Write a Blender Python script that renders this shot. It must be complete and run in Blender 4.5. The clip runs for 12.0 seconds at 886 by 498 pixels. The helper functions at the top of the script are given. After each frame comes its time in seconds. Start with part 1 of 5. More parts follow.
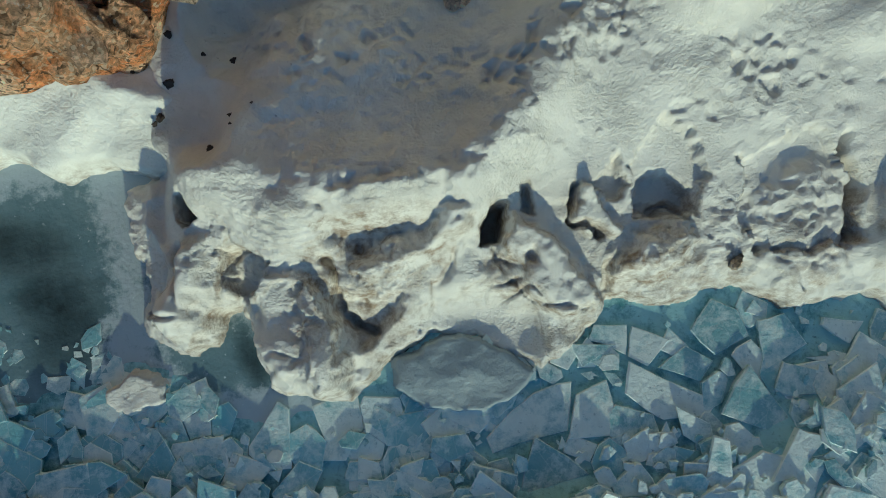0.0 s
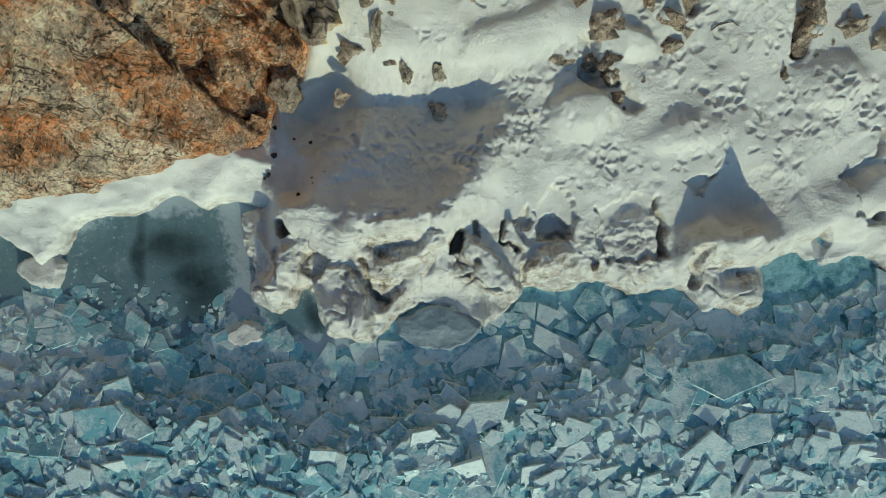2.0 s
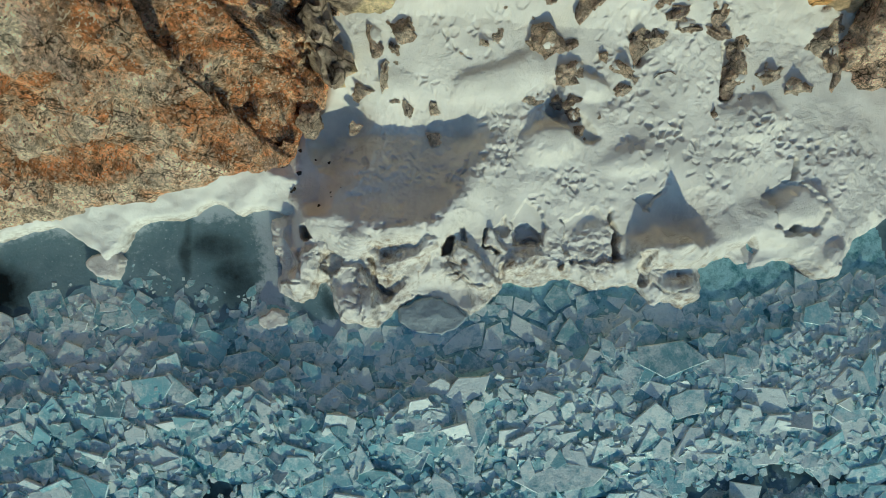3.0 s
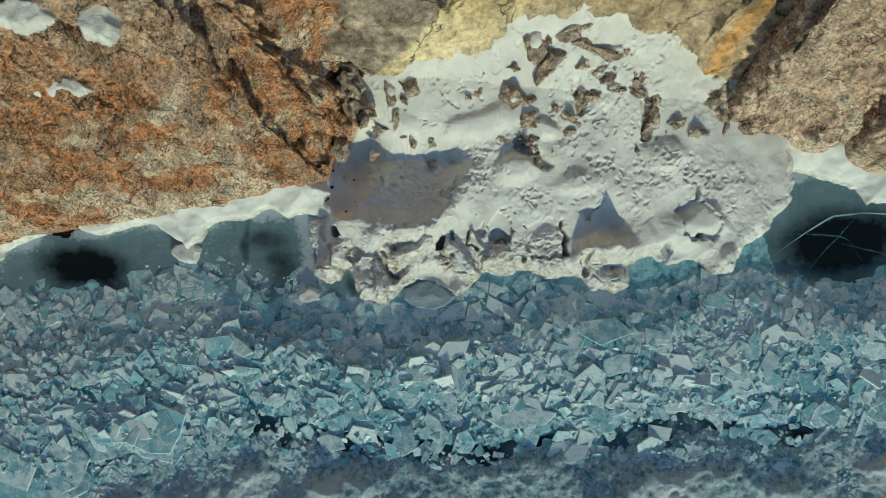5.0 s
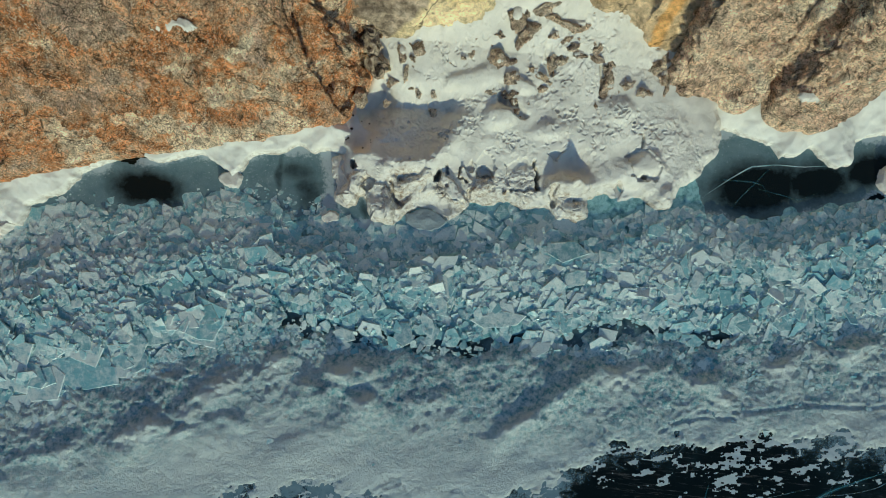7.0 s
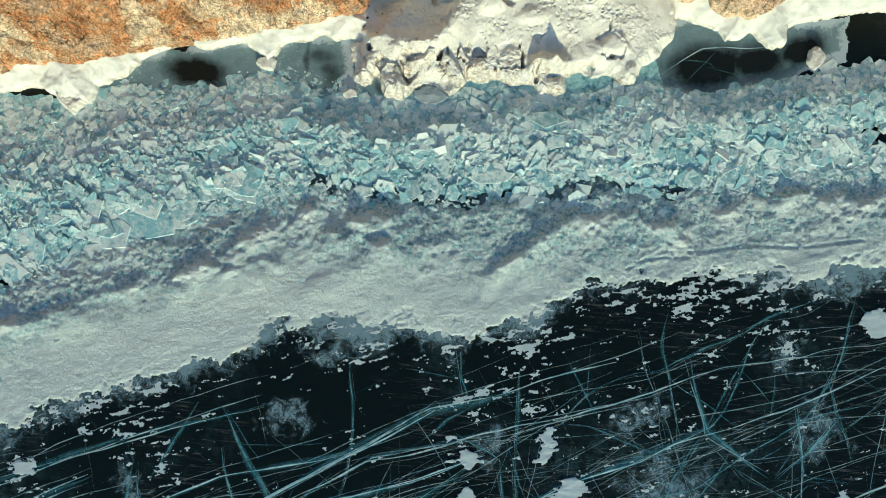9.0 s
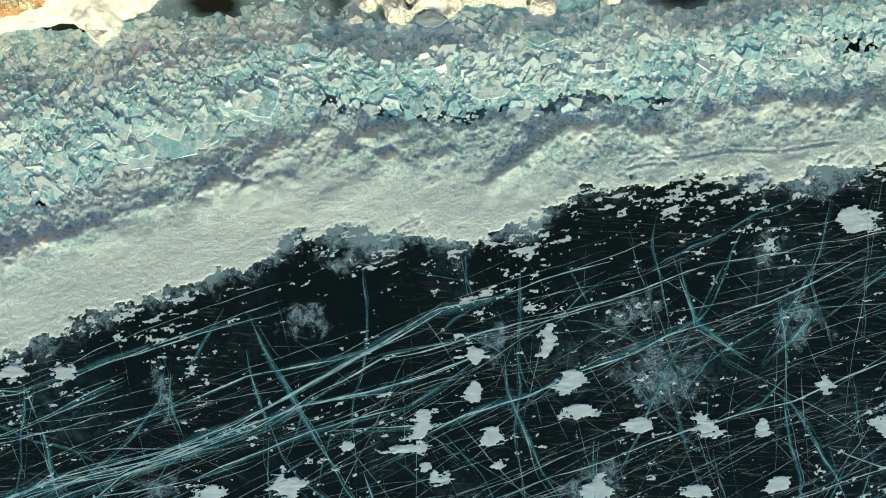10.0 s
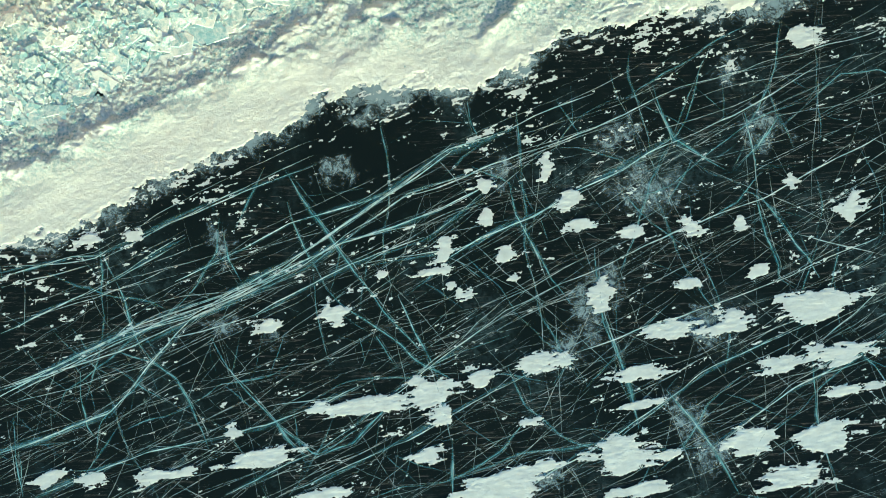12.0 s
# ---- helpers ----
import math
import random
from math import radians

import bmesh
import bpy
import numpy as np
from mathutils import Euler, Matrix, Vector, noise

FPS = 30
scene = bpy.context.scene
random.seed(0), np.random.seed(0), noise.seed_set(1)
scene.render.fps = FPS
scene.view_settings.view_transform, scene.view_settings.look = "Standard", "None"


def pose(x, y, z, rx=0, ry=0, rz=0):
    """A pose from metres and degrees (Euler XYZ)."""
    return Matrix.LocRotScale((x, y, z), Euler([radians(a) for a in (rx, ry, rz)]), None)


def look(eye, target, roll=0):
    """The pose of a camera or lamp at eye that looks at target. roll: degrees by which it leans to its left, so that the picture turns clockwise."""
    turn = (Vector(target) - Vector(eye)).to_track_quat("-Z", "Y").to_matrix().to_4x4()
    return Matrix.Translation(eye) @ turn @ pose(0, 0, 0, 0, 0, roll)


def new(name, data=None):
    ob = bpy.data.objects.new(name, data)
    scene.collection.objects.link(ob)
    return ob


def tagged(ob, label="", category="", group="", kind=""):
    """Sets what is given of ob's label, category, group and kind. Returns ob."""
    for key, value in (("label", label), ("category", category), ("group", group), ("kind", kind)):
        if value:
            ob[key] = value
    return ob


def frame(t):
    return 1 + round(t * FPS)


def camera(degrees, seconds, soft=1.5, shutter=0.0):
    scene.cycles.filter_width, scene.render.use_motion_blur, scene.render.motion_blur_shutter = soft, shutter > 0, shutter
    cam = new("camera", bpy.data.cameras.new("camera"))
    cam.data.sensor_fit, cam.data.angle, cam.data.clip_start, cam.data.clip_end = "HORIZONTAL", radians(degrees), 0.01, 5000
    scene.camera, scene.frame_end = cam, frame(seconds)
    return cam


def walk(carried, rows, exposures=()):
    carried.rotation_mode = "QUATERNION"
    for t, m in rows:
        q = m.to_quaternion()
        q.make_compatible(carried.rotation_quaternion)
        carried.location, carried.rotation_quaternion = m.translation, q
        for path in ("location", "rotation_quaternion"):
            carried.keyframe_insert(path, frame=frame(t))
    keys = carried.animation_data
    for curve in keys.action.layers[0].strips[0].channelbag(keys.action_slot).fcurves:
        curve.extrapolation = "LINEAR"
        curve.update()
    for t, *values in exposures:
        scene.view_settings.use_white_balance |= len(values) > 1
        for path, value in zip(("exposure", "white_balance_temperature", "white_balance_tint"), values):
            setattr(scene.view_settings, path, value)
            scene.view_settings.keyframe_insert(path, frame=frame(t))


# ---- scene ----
cam = camera(68.1, 12.0, soft=1.0)
PATH = [
    (0.0, 0.000, 0.000, 15.110, 2.358, 0.400, 0.000),
    (0.5, 0.074, -0.028, 17.448, 2.232, 0.178, 0.491),
    (1.0, 0.165, -0.050, 20.070, 2.089, 0.041, 0.848),
    (1.5, 0.279, -0.035, 22.733, 1.953, -0.023, 1.287),
    (2.0, 0.448, 0.021, 25.471, 1.861, -0.020, 1.682),
    (2.5, 0.635, 0.038, 28.207, 1.812, 0.022, 1.984),
    (3.0, 0.820, 0.005, 30.849, 1.785, 0.118, 2.354),
    (5.0, 1.683, -0.711, 41.154, 2.122, 0.705, 3.571),
    (5.5, 1.673, -1.141, 43.629, 2.115, 0.540, 4.135),
    (6.0, 1.670, -2.293, 46.041, 2.080, 0.272, 4.676),
    (6.5, 1.668, -4.035, 48.421, 2.063, -0.061, 5.088),
    (7.0, 1.728, -6.176, 50.812, 2.070, -0.341, 5.332),
    (9.0, 2.193, -18.104, 60.390, 1.690, -0.575, 4.648),
    (9.5, 2.451, -22.417, 62.633, 1.665, -0.424, 4.015),
    (10.0, 2.669, -26.891, 64.798, 1.670, -0.204, 3.059),
    (10.5, 2.825, -31.220, 67.020, 1.799, 0.055, 1.644),
    (11.0, 2.796, -35.696, 69.329, 1.956, 0.297, 0.017),
    (11.5, 2.592, -40.295, 71.750, 2.124, 0.520, -1.455),
    (12.0, 2.300, -45.124, 74.090, 2.219, 0.709, -2.585),
]
EXPOSURES = [(0.0, -0.42, 4830, -7), (3.0, -0.44, 4930, -7), (6.5, -0.45, 4960, -6), (7.5, -0.31, 5090, -7), (9.0, 0.28, 5440, -7), (10.5, 0.69, 6080, -8), (12.0, 1.10, 6380, -10)]
walk(cam, [(t, pose(x, y, z, rx, ry, rz)) for t, x, y, z, rx, ry, rz in PATH], EXPOSURES)

# low winter sun over the lake, clear sky
SUN_HEIGHT, SUN_SIDE = 14.0, 13.0   # degrees above the ice, degrees east of the lake's axis
world = bpy.data.worlds.new("sky")
scene.world = world
world.use_nodes = True
sky = world.node_tree.nodes.new("ShaderNodeTexSky")
sky.sky_type, sky.sun_disc = "NISHITA", False
sky.sun_elevation, sky.sun_rotation = radians(SUN_HEIGHT), radians(180 - SUN_SIDE)
sky.air_density, sky.dust_density = 1.0, 0.6
hue = world.node_tree.nodes.new("ShaderNodeMix")
hue.data_type, hue.blend_type = "RGBA", "MULTIPLY"
hue.inputs[0].default_value, hue.inputs[7].default_value = 1.0, (0.86, 1.0, 1.09, 1)
world.node_tree.links.new(sky.outputs[0], hue.inputs[6])
world.node_tree.links.new(hue.outputs[2], world.node_tree.nodes["Background"].inputs[0])
world.node_tree.nodes["Background"].inputs[1].default_value = 0.12
lamp = bpy.data.lights.new("sun", "SUN")
lamp.energy, lamp.angle, lamp.color = 3.5, radians(0.6), (1.0, 0.80, 0.46)
sun = new("sun", lamp)
a, e = radians(SUN_SIDE), radians(SUN_HEIGHT)
sun.matrix_world = look((0, 0, 60), (-60 * math.sin(a) * math.cos(e), 60 * math.cos(a) * math.cos(e), 60 - 60 * math.sin(e)))

# ---- materials ----
class Nodes:
    """A node material under construction."""

    def __init__(self, name):
        self.mat = bpy.data.materials.new(name)
        self.mat.use_nodes = True
        self.tree = self.mat.node_tree
        self.bsdf = self.tree.nodes["Principled BSDF"]
        self.place = self.tree.nodes.new("ShaderNodeNewGeometry").outputs["Position"]

    def add(self, kind):
        return self.tree.nodes.new(kind)

    def link(self, a, b):
        if isinstance(a, bpy.types.NodeSocket):
            self.tree.links.new(a, b)
        else:
            b.default_value = a

    def scaled(self, sx, sy, sz, turn=0.0):
        m = self.add("ShaderNodeMapping")
        self.link(self.place, m.inputs[0])
        m.inputs["Scale"].default_value = (sx, sy, sz)
        m.inputs["Rotation"].default_value = (0, 0, radians(turn))
        return m.outputs[0]

    def noise(self, scale, detail=5.0, rough=0.55, warp=0.0, at=None):
        n = self.add("ShaderNodeTexNoise")
        self.link(at or self.place, n.inputs["Vector"])
        n.inputs["Scale"].default_value, n.inputs["Detail"].default_value = scale, detail
        n.inputs["Roughness"].default_value, n.inputs["Distortion"].default_value = rough, warp
        return n.outputs["Fac"]

    def cells(self, scale, feature="F1", at=None):
        n = self.add("ShaderNodeTexVoronoi")
        n.feature = feature
        self.link(at or self.place, n.inputs["Vector"])
        n.inputs["Scale"].default_value = scale
        return n.outputs["Distance"]

    def ramp(self, fac, *stops):
        n = self.add("ShaderNodeValToRGB")
        self.link(fac, n.inputs[0])
        while len(n.color_ramp.elements) < len(stops):
            n.color_ramp.elements.new(0.5)
        for el, (pos, col) in zip(n.color_ramp.elements, stops):
            el.position = pos
            el.color = (*col, 1) if isinstance(col, tuple) else (col, col, col, 1)
        return n.outputs[0]

    def mix(self, fac, a, b, blend="MIX"):
        n = self.add("ShaderNodeMix")
        n.data_type, n.blend_type = "RGBA", blend
        self.link(fac, n.inputs[0])
        for value, socket in ((a, n.inputs[6]), (b, n.inputs[7])):
            self.link((*value, 1) if isinstance(value, tuple) else value, socket)
        return n.outputs[2]

    def math(self, op, a, b=0.0):
        n = self.add("ShaderNodeMath")
        n.operation = op
        self.link(a, n.inputs[0])
        self.link(b, n.inputs[1])
        return n.outputs[0]

    def value(self, name):
        n = self.add("ShaderNodeAttribute")
        n.attribute_name = name
        return n.outputs["Fac"]

    def bump(self, height, depth, normal=None):
        n = self.add("ShaderNodeBump")
        n.inputs["Distance"].default_value = depth
        self.link(height, n.inputs["Height"])
        if normal:
            self.link(normal, n.inputs["Normal"])
        return n.outputs[0]

    def done(self, colour, rough, normal=None, specular=0.3, **more):
        self.link((*colour, 1) if isinstance(colour, tuple) else colour, self.bsdf.inputs["Base Color"])
        self.link(rough, self.bsdf.inputs["Roughness"])
        self.bsdf.inputs["Specular IOR Level"].default_value = specular
        if normal:
            self.link(normal, self.bsdf.inputs["Normal"])
        for key, value in more.items():
            self.link(value, self.bsdf.inputs[key.replace("_", " ")])
        return self.mat


def snow_material(name, tint=(0.82, 0.78, 0.715), dirt_shade=(0.42, 0.32, 0.23), grain=0.03, fine=1.0, even=0):
    m = Nodes(name)
    soft = m.ramp(m.noise(0.8, 7, 0.6), (0.32, tuple(c * (0.84 + 0.10 * even) for c in tint)), (0.62, tint))
    speck = m.ramp(m.noise(9.0, 4), (0.69, 0.0), (0.75, 0.55))
    stain_shade = m.math("MULTIPLY", m.value("dirt_shade"), m.ramp(m.noise(2.6, 9, 0.72), (0.42, 0.0), (0.62, 1.0)))
    col = m.mix(stain_shade, soft, m.mix(m.noise(6, 5), dirt_shade, tuple(c * 0.45 for c in dirt_shade)))
    col = m.mix(m.math("MULTIPLY", speck, m.value("grit")), col, (0.16, 0.12, 0.10))
    coarse = m.ramp(m.noise(0.55, 6, 0.6), (0.50, 0.05 if even == 0 else 0.6), (0.68, 0.8))
    n = m.bump(m.math("MULTIPLY", m.noise(4.0 * fine, 5, 0.6), coarse), grain * 4 / fine)
    n = m.bump(m.math("MULTIPLY", m.noise(14.0 * fine, 4, 0.62), m.ramp(m.noise(0.7, 5, 0.6), (0.42, 0.35 + 0.5 * even), (0.60, 1.0))), grain * 1.5, n)
    return m.done(col, 0.62, n, 0.2)


def rock_material(name, main, second, pale, grey, scale=1.0, snow=0.0, calm=0.0, speck=1.0, zones=None):
    """Weathered rock; zones(m, colour) may lay veins or belts of other rock over it."""
    m = Nodes(name)
    broad = m.noise(0.15 * scale, 8, 0.68)
    col = m.ramp(broad, (0.37, grey), (0.44, second), (0.485, main), (0.525, second), (0.575, pale))
    if zones:
        col = zones(m, col)
    grain = m.ramp(m.noise(1.6 * scale, 7, 0.7, 0.3, m.scaled(1.6, 1.6, 0.32, 15)), (0.36, 0.62), (0.52, 1.0), (0.66, 1.28))
    col = m.mix(1.0 - 0.5 * calm, col, grain, "MULTIPLY")
    blotch = m.ramp(m.noise(0.9 * scale, 10, 0.75), (0.34, 0.45), (0.50, 1.0), (0.66, 1.45))
    col = m.mix(1.0, col, blotch, "MULTIPLY")
    fine = m.ramp(m.noise(5.5 * scale, 10, 0.8), (0.38, 0.25 + 0.5 * calm), (0.46, 1.0), (0.60, 1.6 - 0.3 * calm))
    col = m.mix(1.0, col, fine, "MULTIPLY")
    spots = m.ramp(m.noise(3.8 * scale, 8, 0.78, 0.3), (0.60 + 0.1 * calm, 0.0), (0.64 + 0.1 * calm, 0.85))
    col = m.mix(spots, col, tuple(0.45 * c + 0.36 for c in pale))
    # relief shade put into the colour: dark hollows without any depth
    hole_shade = m.ramp(m.noise(2.0 * scale, 8, 0.75, 0.4), (0.34, 1.0), (0.40, 0.0))
    col = m.mix(m.math("MULTIPLY", hole_shade, m.ramp(m.noise(0.3, 3), (0.42, 0.0), (0.55, 1.0))), col, tuple(0.12 * c for c in grey))
    if not calm:
        bits = m.add("ShaderNodeTexVoronoi")
        bits.inputs["Scale"].default_value = 17.0 * scale
        jolt = m.add("ShaderNodeVectorMath")
        jolt.operation = "MULTIPLY_ADD"
        shake = m.add("ShaderNodeTexNoise")
        m.link(m.place, shake.inputs["Vector"])
        shake.inputs["Scale"].default_value, shake.inputs["Detail"].default_value = 5.0, 4.0
        m.link(shake.outputs["Color"], jolt.inputs[0])
        jolt.inputs[1].default_value = (0.05, 0.05, 0.05)
        m.link(m.scaled(0.75, 0.75, 1.1, 20), jolt.inputs[2])
        m.link(jolt.outputs[0], bits.inputs["Vector"])
        rgb = m.add("ShaderNodeSeparateColor")
        m.link(bits.outputs["Color"], rgb.inputs[0])
        col = m.mix(1.0, col, m.ramp(rgb.outputs[2], (0.0, 1.0 - 0.30 * speck), (1.0, 1.0 + 0.30 * speck)), "MULTIPLY")
        thick = m.ramp(m.noise(0.5, 5, 0.6), (0.38, 0.3), (0.60, 1.0))
        flake = m.math("MULTIPLY", m.ramp(rgb.outputs[0], (0.85, 0.0), (0.87, 0.95 * speck)), thick)
        col = m.mix(flake, col, tuple(0.55 * c + 0.42 * k for c, k in zip(pale, (1.0, 0.86, 0.64))))
        # dark chips painted as if they were shaded pits
        pit_shade = m.math("MULTIPLY", m.ramp(rgb.outputs[1], (0.09, 0.9 * speck), (0.12, 0.0)), m.ramp(m.noise(0.8, 5, 0.6), (0.40, 0.0), (0.52, 1.0)))
        col = m.mix(pit_shade, col, tuple(0.2 * c for c in second))
    if not calm:
        lean = m.add("ShaderNodeMapping")
        lean.vector_type = "TEXTURE"
        m.link(m.place, lean.inputs[0])
        lean.inputs["Rotation"].default_value = (0, radians(38), 0)
        lean.inputs["Scale"].default_value = (5.0, 1.0, 1.0)
        # slanting crevices drawn as dark lines, their inner shade being colour only
        rift_shade = m.ramp(m.noise(0.55, 6, 0.62, 0.25, lean.outputs[0]), (0.488, 0.0), (0.497, 1.0), (0.503, 1.0), (0.512, 0.0))
        rift_shade = m.math("MULTIPLY", rift_shade, m.ramp(m.noise(0.35, 3), (0.46, 0.0), (0.54, 0.9)))
        col = m.mix(rift_shade, col, tuple(0.10 * c for c in second))
    warped = m.add("ShaderNodeVectorMath")
    warped.operation = "ADD"
    bend = m.add("ShaderNodeTexNoise")
    m.link(m.place, bend.inputs["Vector"])
    bend.inputs["Scale"].default_value, bend.inputs["Detail"].default_value = 0.8, 6.0
    m.link(m.scaled(0.6, 0.6, 0.35, 25), warped.inputs[0])
    m.link(bend.outputs["Color"], warped.inputs[1])
    # crevice shade again, painted along cell borders
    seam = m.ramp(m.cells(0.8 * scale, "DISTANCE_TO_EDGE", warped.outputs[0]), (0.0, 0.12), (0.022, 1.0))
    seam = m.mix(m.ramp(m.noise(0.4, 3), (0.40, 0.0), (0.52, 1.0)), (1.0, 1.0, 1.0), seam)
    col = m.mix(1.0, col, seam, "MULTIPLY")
    if snow:
        facing = m.add("ShaderNodeSeparateXYZ")
        m.link(m.add("ShaderNodeNewGeometry").outputs["Normal"], facing.inputs[0])
        lies = m.math("ADD", facing.outputs[2], m.math("MULTIPLY", m.math("SUBTRACT", m.noise(0.9, 6), 0.5), 1.2))
        col = m.mix(m.ramp(lies, (snow - 0.04, 0.0), (snow + 0.04, 1.0)), col, (0.82, 0.82, 0.82))
    n = m.bump(m.noise(2.0 * scale, 10, 0.72, 0.4), 0.34)
    n = m.bump(m.noise(10.0 * scale, 6, 0.75), 0.10, n)
    return m.done(col, 0.85, n, 0.2)


def ice_material(name, deep, frost, cover, rough=0.18, gloss=0.5):
    """Blue shore ice under patchy frost; cover: how much of it is frosted."""
    m = Nodes(name)
    own = m.add("ShaderNodeObjectInfo").outputs["Random"]
    isle = m.add("ShaderNodeNewGeometry").outputs["Random Per Island"]
    which = m.math("FRACT", m.math("ADD", own, isle))
    body = m.mix(which, tuple(c * 0.78 for c in deep), tuple(min(1, c * 1.15) for c in deep))
    veil = m.ramp(m.noise(0.9, 6, 0.6, 1.2), (0.35, 0.0), (0.7, 0.5))
    body = m.mix(veil, body, tuple(0.5 * (p + q) for p, q in zip(deep, frost)))
    crack = m.ramp(m.cells(1.7, "DISTANCE_TO_EDGE", m.scaled(1.0, 0.6, 1.0, 33)), (0.0, 1.0), (0.015, 0.0))
    body = m.mix(m.math("MULTIPLY", crack, 0.3), body, frost)
    again = m.math("FRACT", m.math("MULTIPLY", which, 7.31))
    patch = m.math("ADD", m.noise(1.9, 10, 0.76, 0.2), m.math("MULTIPLY", m.math("SUBTRACT", again, 0.5), 0.24))
    patch = m.math("ADD", patch, m.math("MULTIPLY", m.math("SUBTRACT", m.noise(0.15, 4, 0.6), 0.5), 0.45))
    mask = m.ramp(patch, (cover - 0.09, 0.0), (cover + 0.09, 0.95))
    col = m.mix(mask, body, m.mix(m.noise(5, 4), tuple(0.86 * c for c in frost), tuple(min(1, 1.10 * c) for c in frost)))
    pits = m.ramp(m.noise(7.0, 5, 0.7), (0.60, 0.0), (0.70, 0.6))
    col = m.mix(m.math("MULTIPLY", pits, mask), col, tuple(0.5 * c for c in deep))
    n = m.bump(m.noise(1.6, 3, 0.5, 0.3), 0.045)
    n = m.bump(m.noise(9.0, 5, 0.6), 0.03, n)
    return m.done(col, m.ramp(mask, (0.0, rough), (1.0, 0.6)), n, gloss)


SNOW = snow_material("bank snow", grain=0.038, fine=1.25)
LEDGE = snow_material("packed snow", (0.89, 0.87, 0.80), grain=0.03)
# the crust's second colour: blue ice rubble, and bluish shade painted into hollows
CRUST = snow_material("wind crust", (0.79, 0.84, 0.81), (0.20, 0.50, 0.57), 0.075, 1.25, 1)
PATCH = snow_material("lake snow", (0.66, 0.71, 0.70), (0.5, 0.6, 0.62), 0.02)

def west_zones(m, col):
    """Rust and pale lichen low on the wall, grey-brown rock above and towards the cove."""
    at = m.add("ShaderNodeSeparateXYZ")
    m.link(m.place, at.inputs[0])
    drift = m.math("MULTIPLY", m.math("SUBTRACT", m.noise(0.16, 7, 0.62), 0.5), 1.9)
    high = m.math("ADD", m.math("MULTIPLY", m.math("SUBTRACT", at.outputs[2], 11.5), 0.07), m.math("MULTIPLY", m.math("ADD", at.outputs[0], 10.0), 0.035))
    dull = m.ramp(m.math("ADD", high, drift), (0.36, 0.0), (0.62, 0.7))
    col = m.mix(dull, col, m.ramp(m.noise(0.5, 8, 0.7), (0.38, (0.42, 0.28, 0.19)), (0.50, (0.63, 0.45, 0.31)), (0.62, (0.80, 0.61, 0.44))))
    along_it = m.math("ADD", m.math("MULTIPLY", m.math("ADD", at.outputs[0], 10.8), 0.27), m.math("MULTIPLY", m.math("SUBTRACT", at.outputs[2], 14.2), 0.36))
    across_it = m.math("SUBTRACT", m.math("MULTIPLY", m.math("SUBTRACT", at.outputs[2], 14.2), 1.2), m.math("MULTIPLY", m.math("ADD", at.outputs[0], 10.8), 1.6))
    spill = m.math("ADD", m.math("ADD", m.math("MULTIPLY", along_it, along_it), m.math("MULTIPLY", across_it, across_it)), m.math("MULTIPLY", m.math("SUBTRACT", m.noise(1.0, 7, 0.7), 0.5), 2.4))
    return m.mix(m.ramp(spill, (0.55, 0.8), (0.95, 0.0)), col, (0.80, 0.68, 0.50))


def cove_zones(m, col):
    """Grey-brown rock at the west end, brown slabs to the east of the ochre wall, an orange vein by the gully."""
    at = m.add("ShaderNodeSeparateXYZ")
    m.link(m.place, at.inputs[0])
    drift = m.math("MULTIPLY", m.math("SUBTRACT", m.noise(0.45, 7, 0.6), 0.5), 1.6)
    west = m.math("ADD", m.math("SUBTRACT", m.math("MULTIPLY", at.outputs[2], 0.62), at.outputs[0]), drift)
    col = m.mix(m.ramp(m.math("MULTIPLY", west, 0.1), (0.625, 0.0), (0.66, 1.0)), col, m.ramp(m.noise(0.9, 8, 0.7), (0.38, (0.26, 0.20, 0.15)), (0.60, (0.50, 0.40, 0.30))))
    east = m.math("MULTIPLY", m.math("ADD", at.outputs[0], drift), 0.05)
    col = m.mix(m.ramp(east, (0.215, 0.0), (0.255, 0.8)), col, m.ramp(m.noise(0.7, 8, 0.7), (0.38, (0.40, 0.29, 0.19)), (0.60, (0.62, 0.47, 0.31))))
    side = m.math("MULTIPLY", m.math("ADD", at.outputs[0], m.math("MULTIPLY", drift, 0.35)), 0.05)
    vein = m.ramp(side, (0.745, 0.0), (0.755, 0.85), (0.785, 0.85), (0.80, 0.0))
    return m.mix(vein, col, (0.66, 0.37, 0.12))


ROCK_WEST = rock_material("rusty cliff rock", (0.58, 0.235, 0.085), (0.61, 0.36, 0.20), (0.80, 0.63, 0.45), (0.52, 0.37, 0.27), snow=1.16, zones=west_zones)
ROCK_COVE = rock_material("ochre cove rock", (0.80, 0.58, 0.26), (0.82, 0.63, 0.33), (0.84, 0.68, 0.41), (0.68, 0.48, 0.24), 0.5, calm=0.8, zones=cove_zones)
ROCK_EAST = rock_material("tan cliff rock", (0.78, 0.52, 0.35), (0.76, 0.58, 0.41), (0.84, 0.69, 0.51), (0.60, 0.41, 0.29), snow=1.10, speck=0.7)
BOULDER = rock_material("boulder rock", (0.62, 0.46, 0.32), (0.58, 0.46, 0.35), (0.72, 0.59, 0.45), (0.42, 0.31, 0.23), 1.6, snow=1.04, calm=0.4)
SLAB = ice_material("slab ice", (0.25, 0.48, 0.52), (0.80, 0.86, 0.81), 0.485, 0.18, 0.45)
# bevels paler than the slabs: edge glints put into the colour, besides the gloss
RIM = ice_material("broken ice edge, pale for glints", (0.48, 0.66, 0.68), (0.86, 0.90, 0.86), 0.47, 0.22, 0.7)
BRASH = ice_material("frozen brash", (0.04, 0.17, 0.19), (0.42, 0.66, 0.68), 0.53, 0.3)
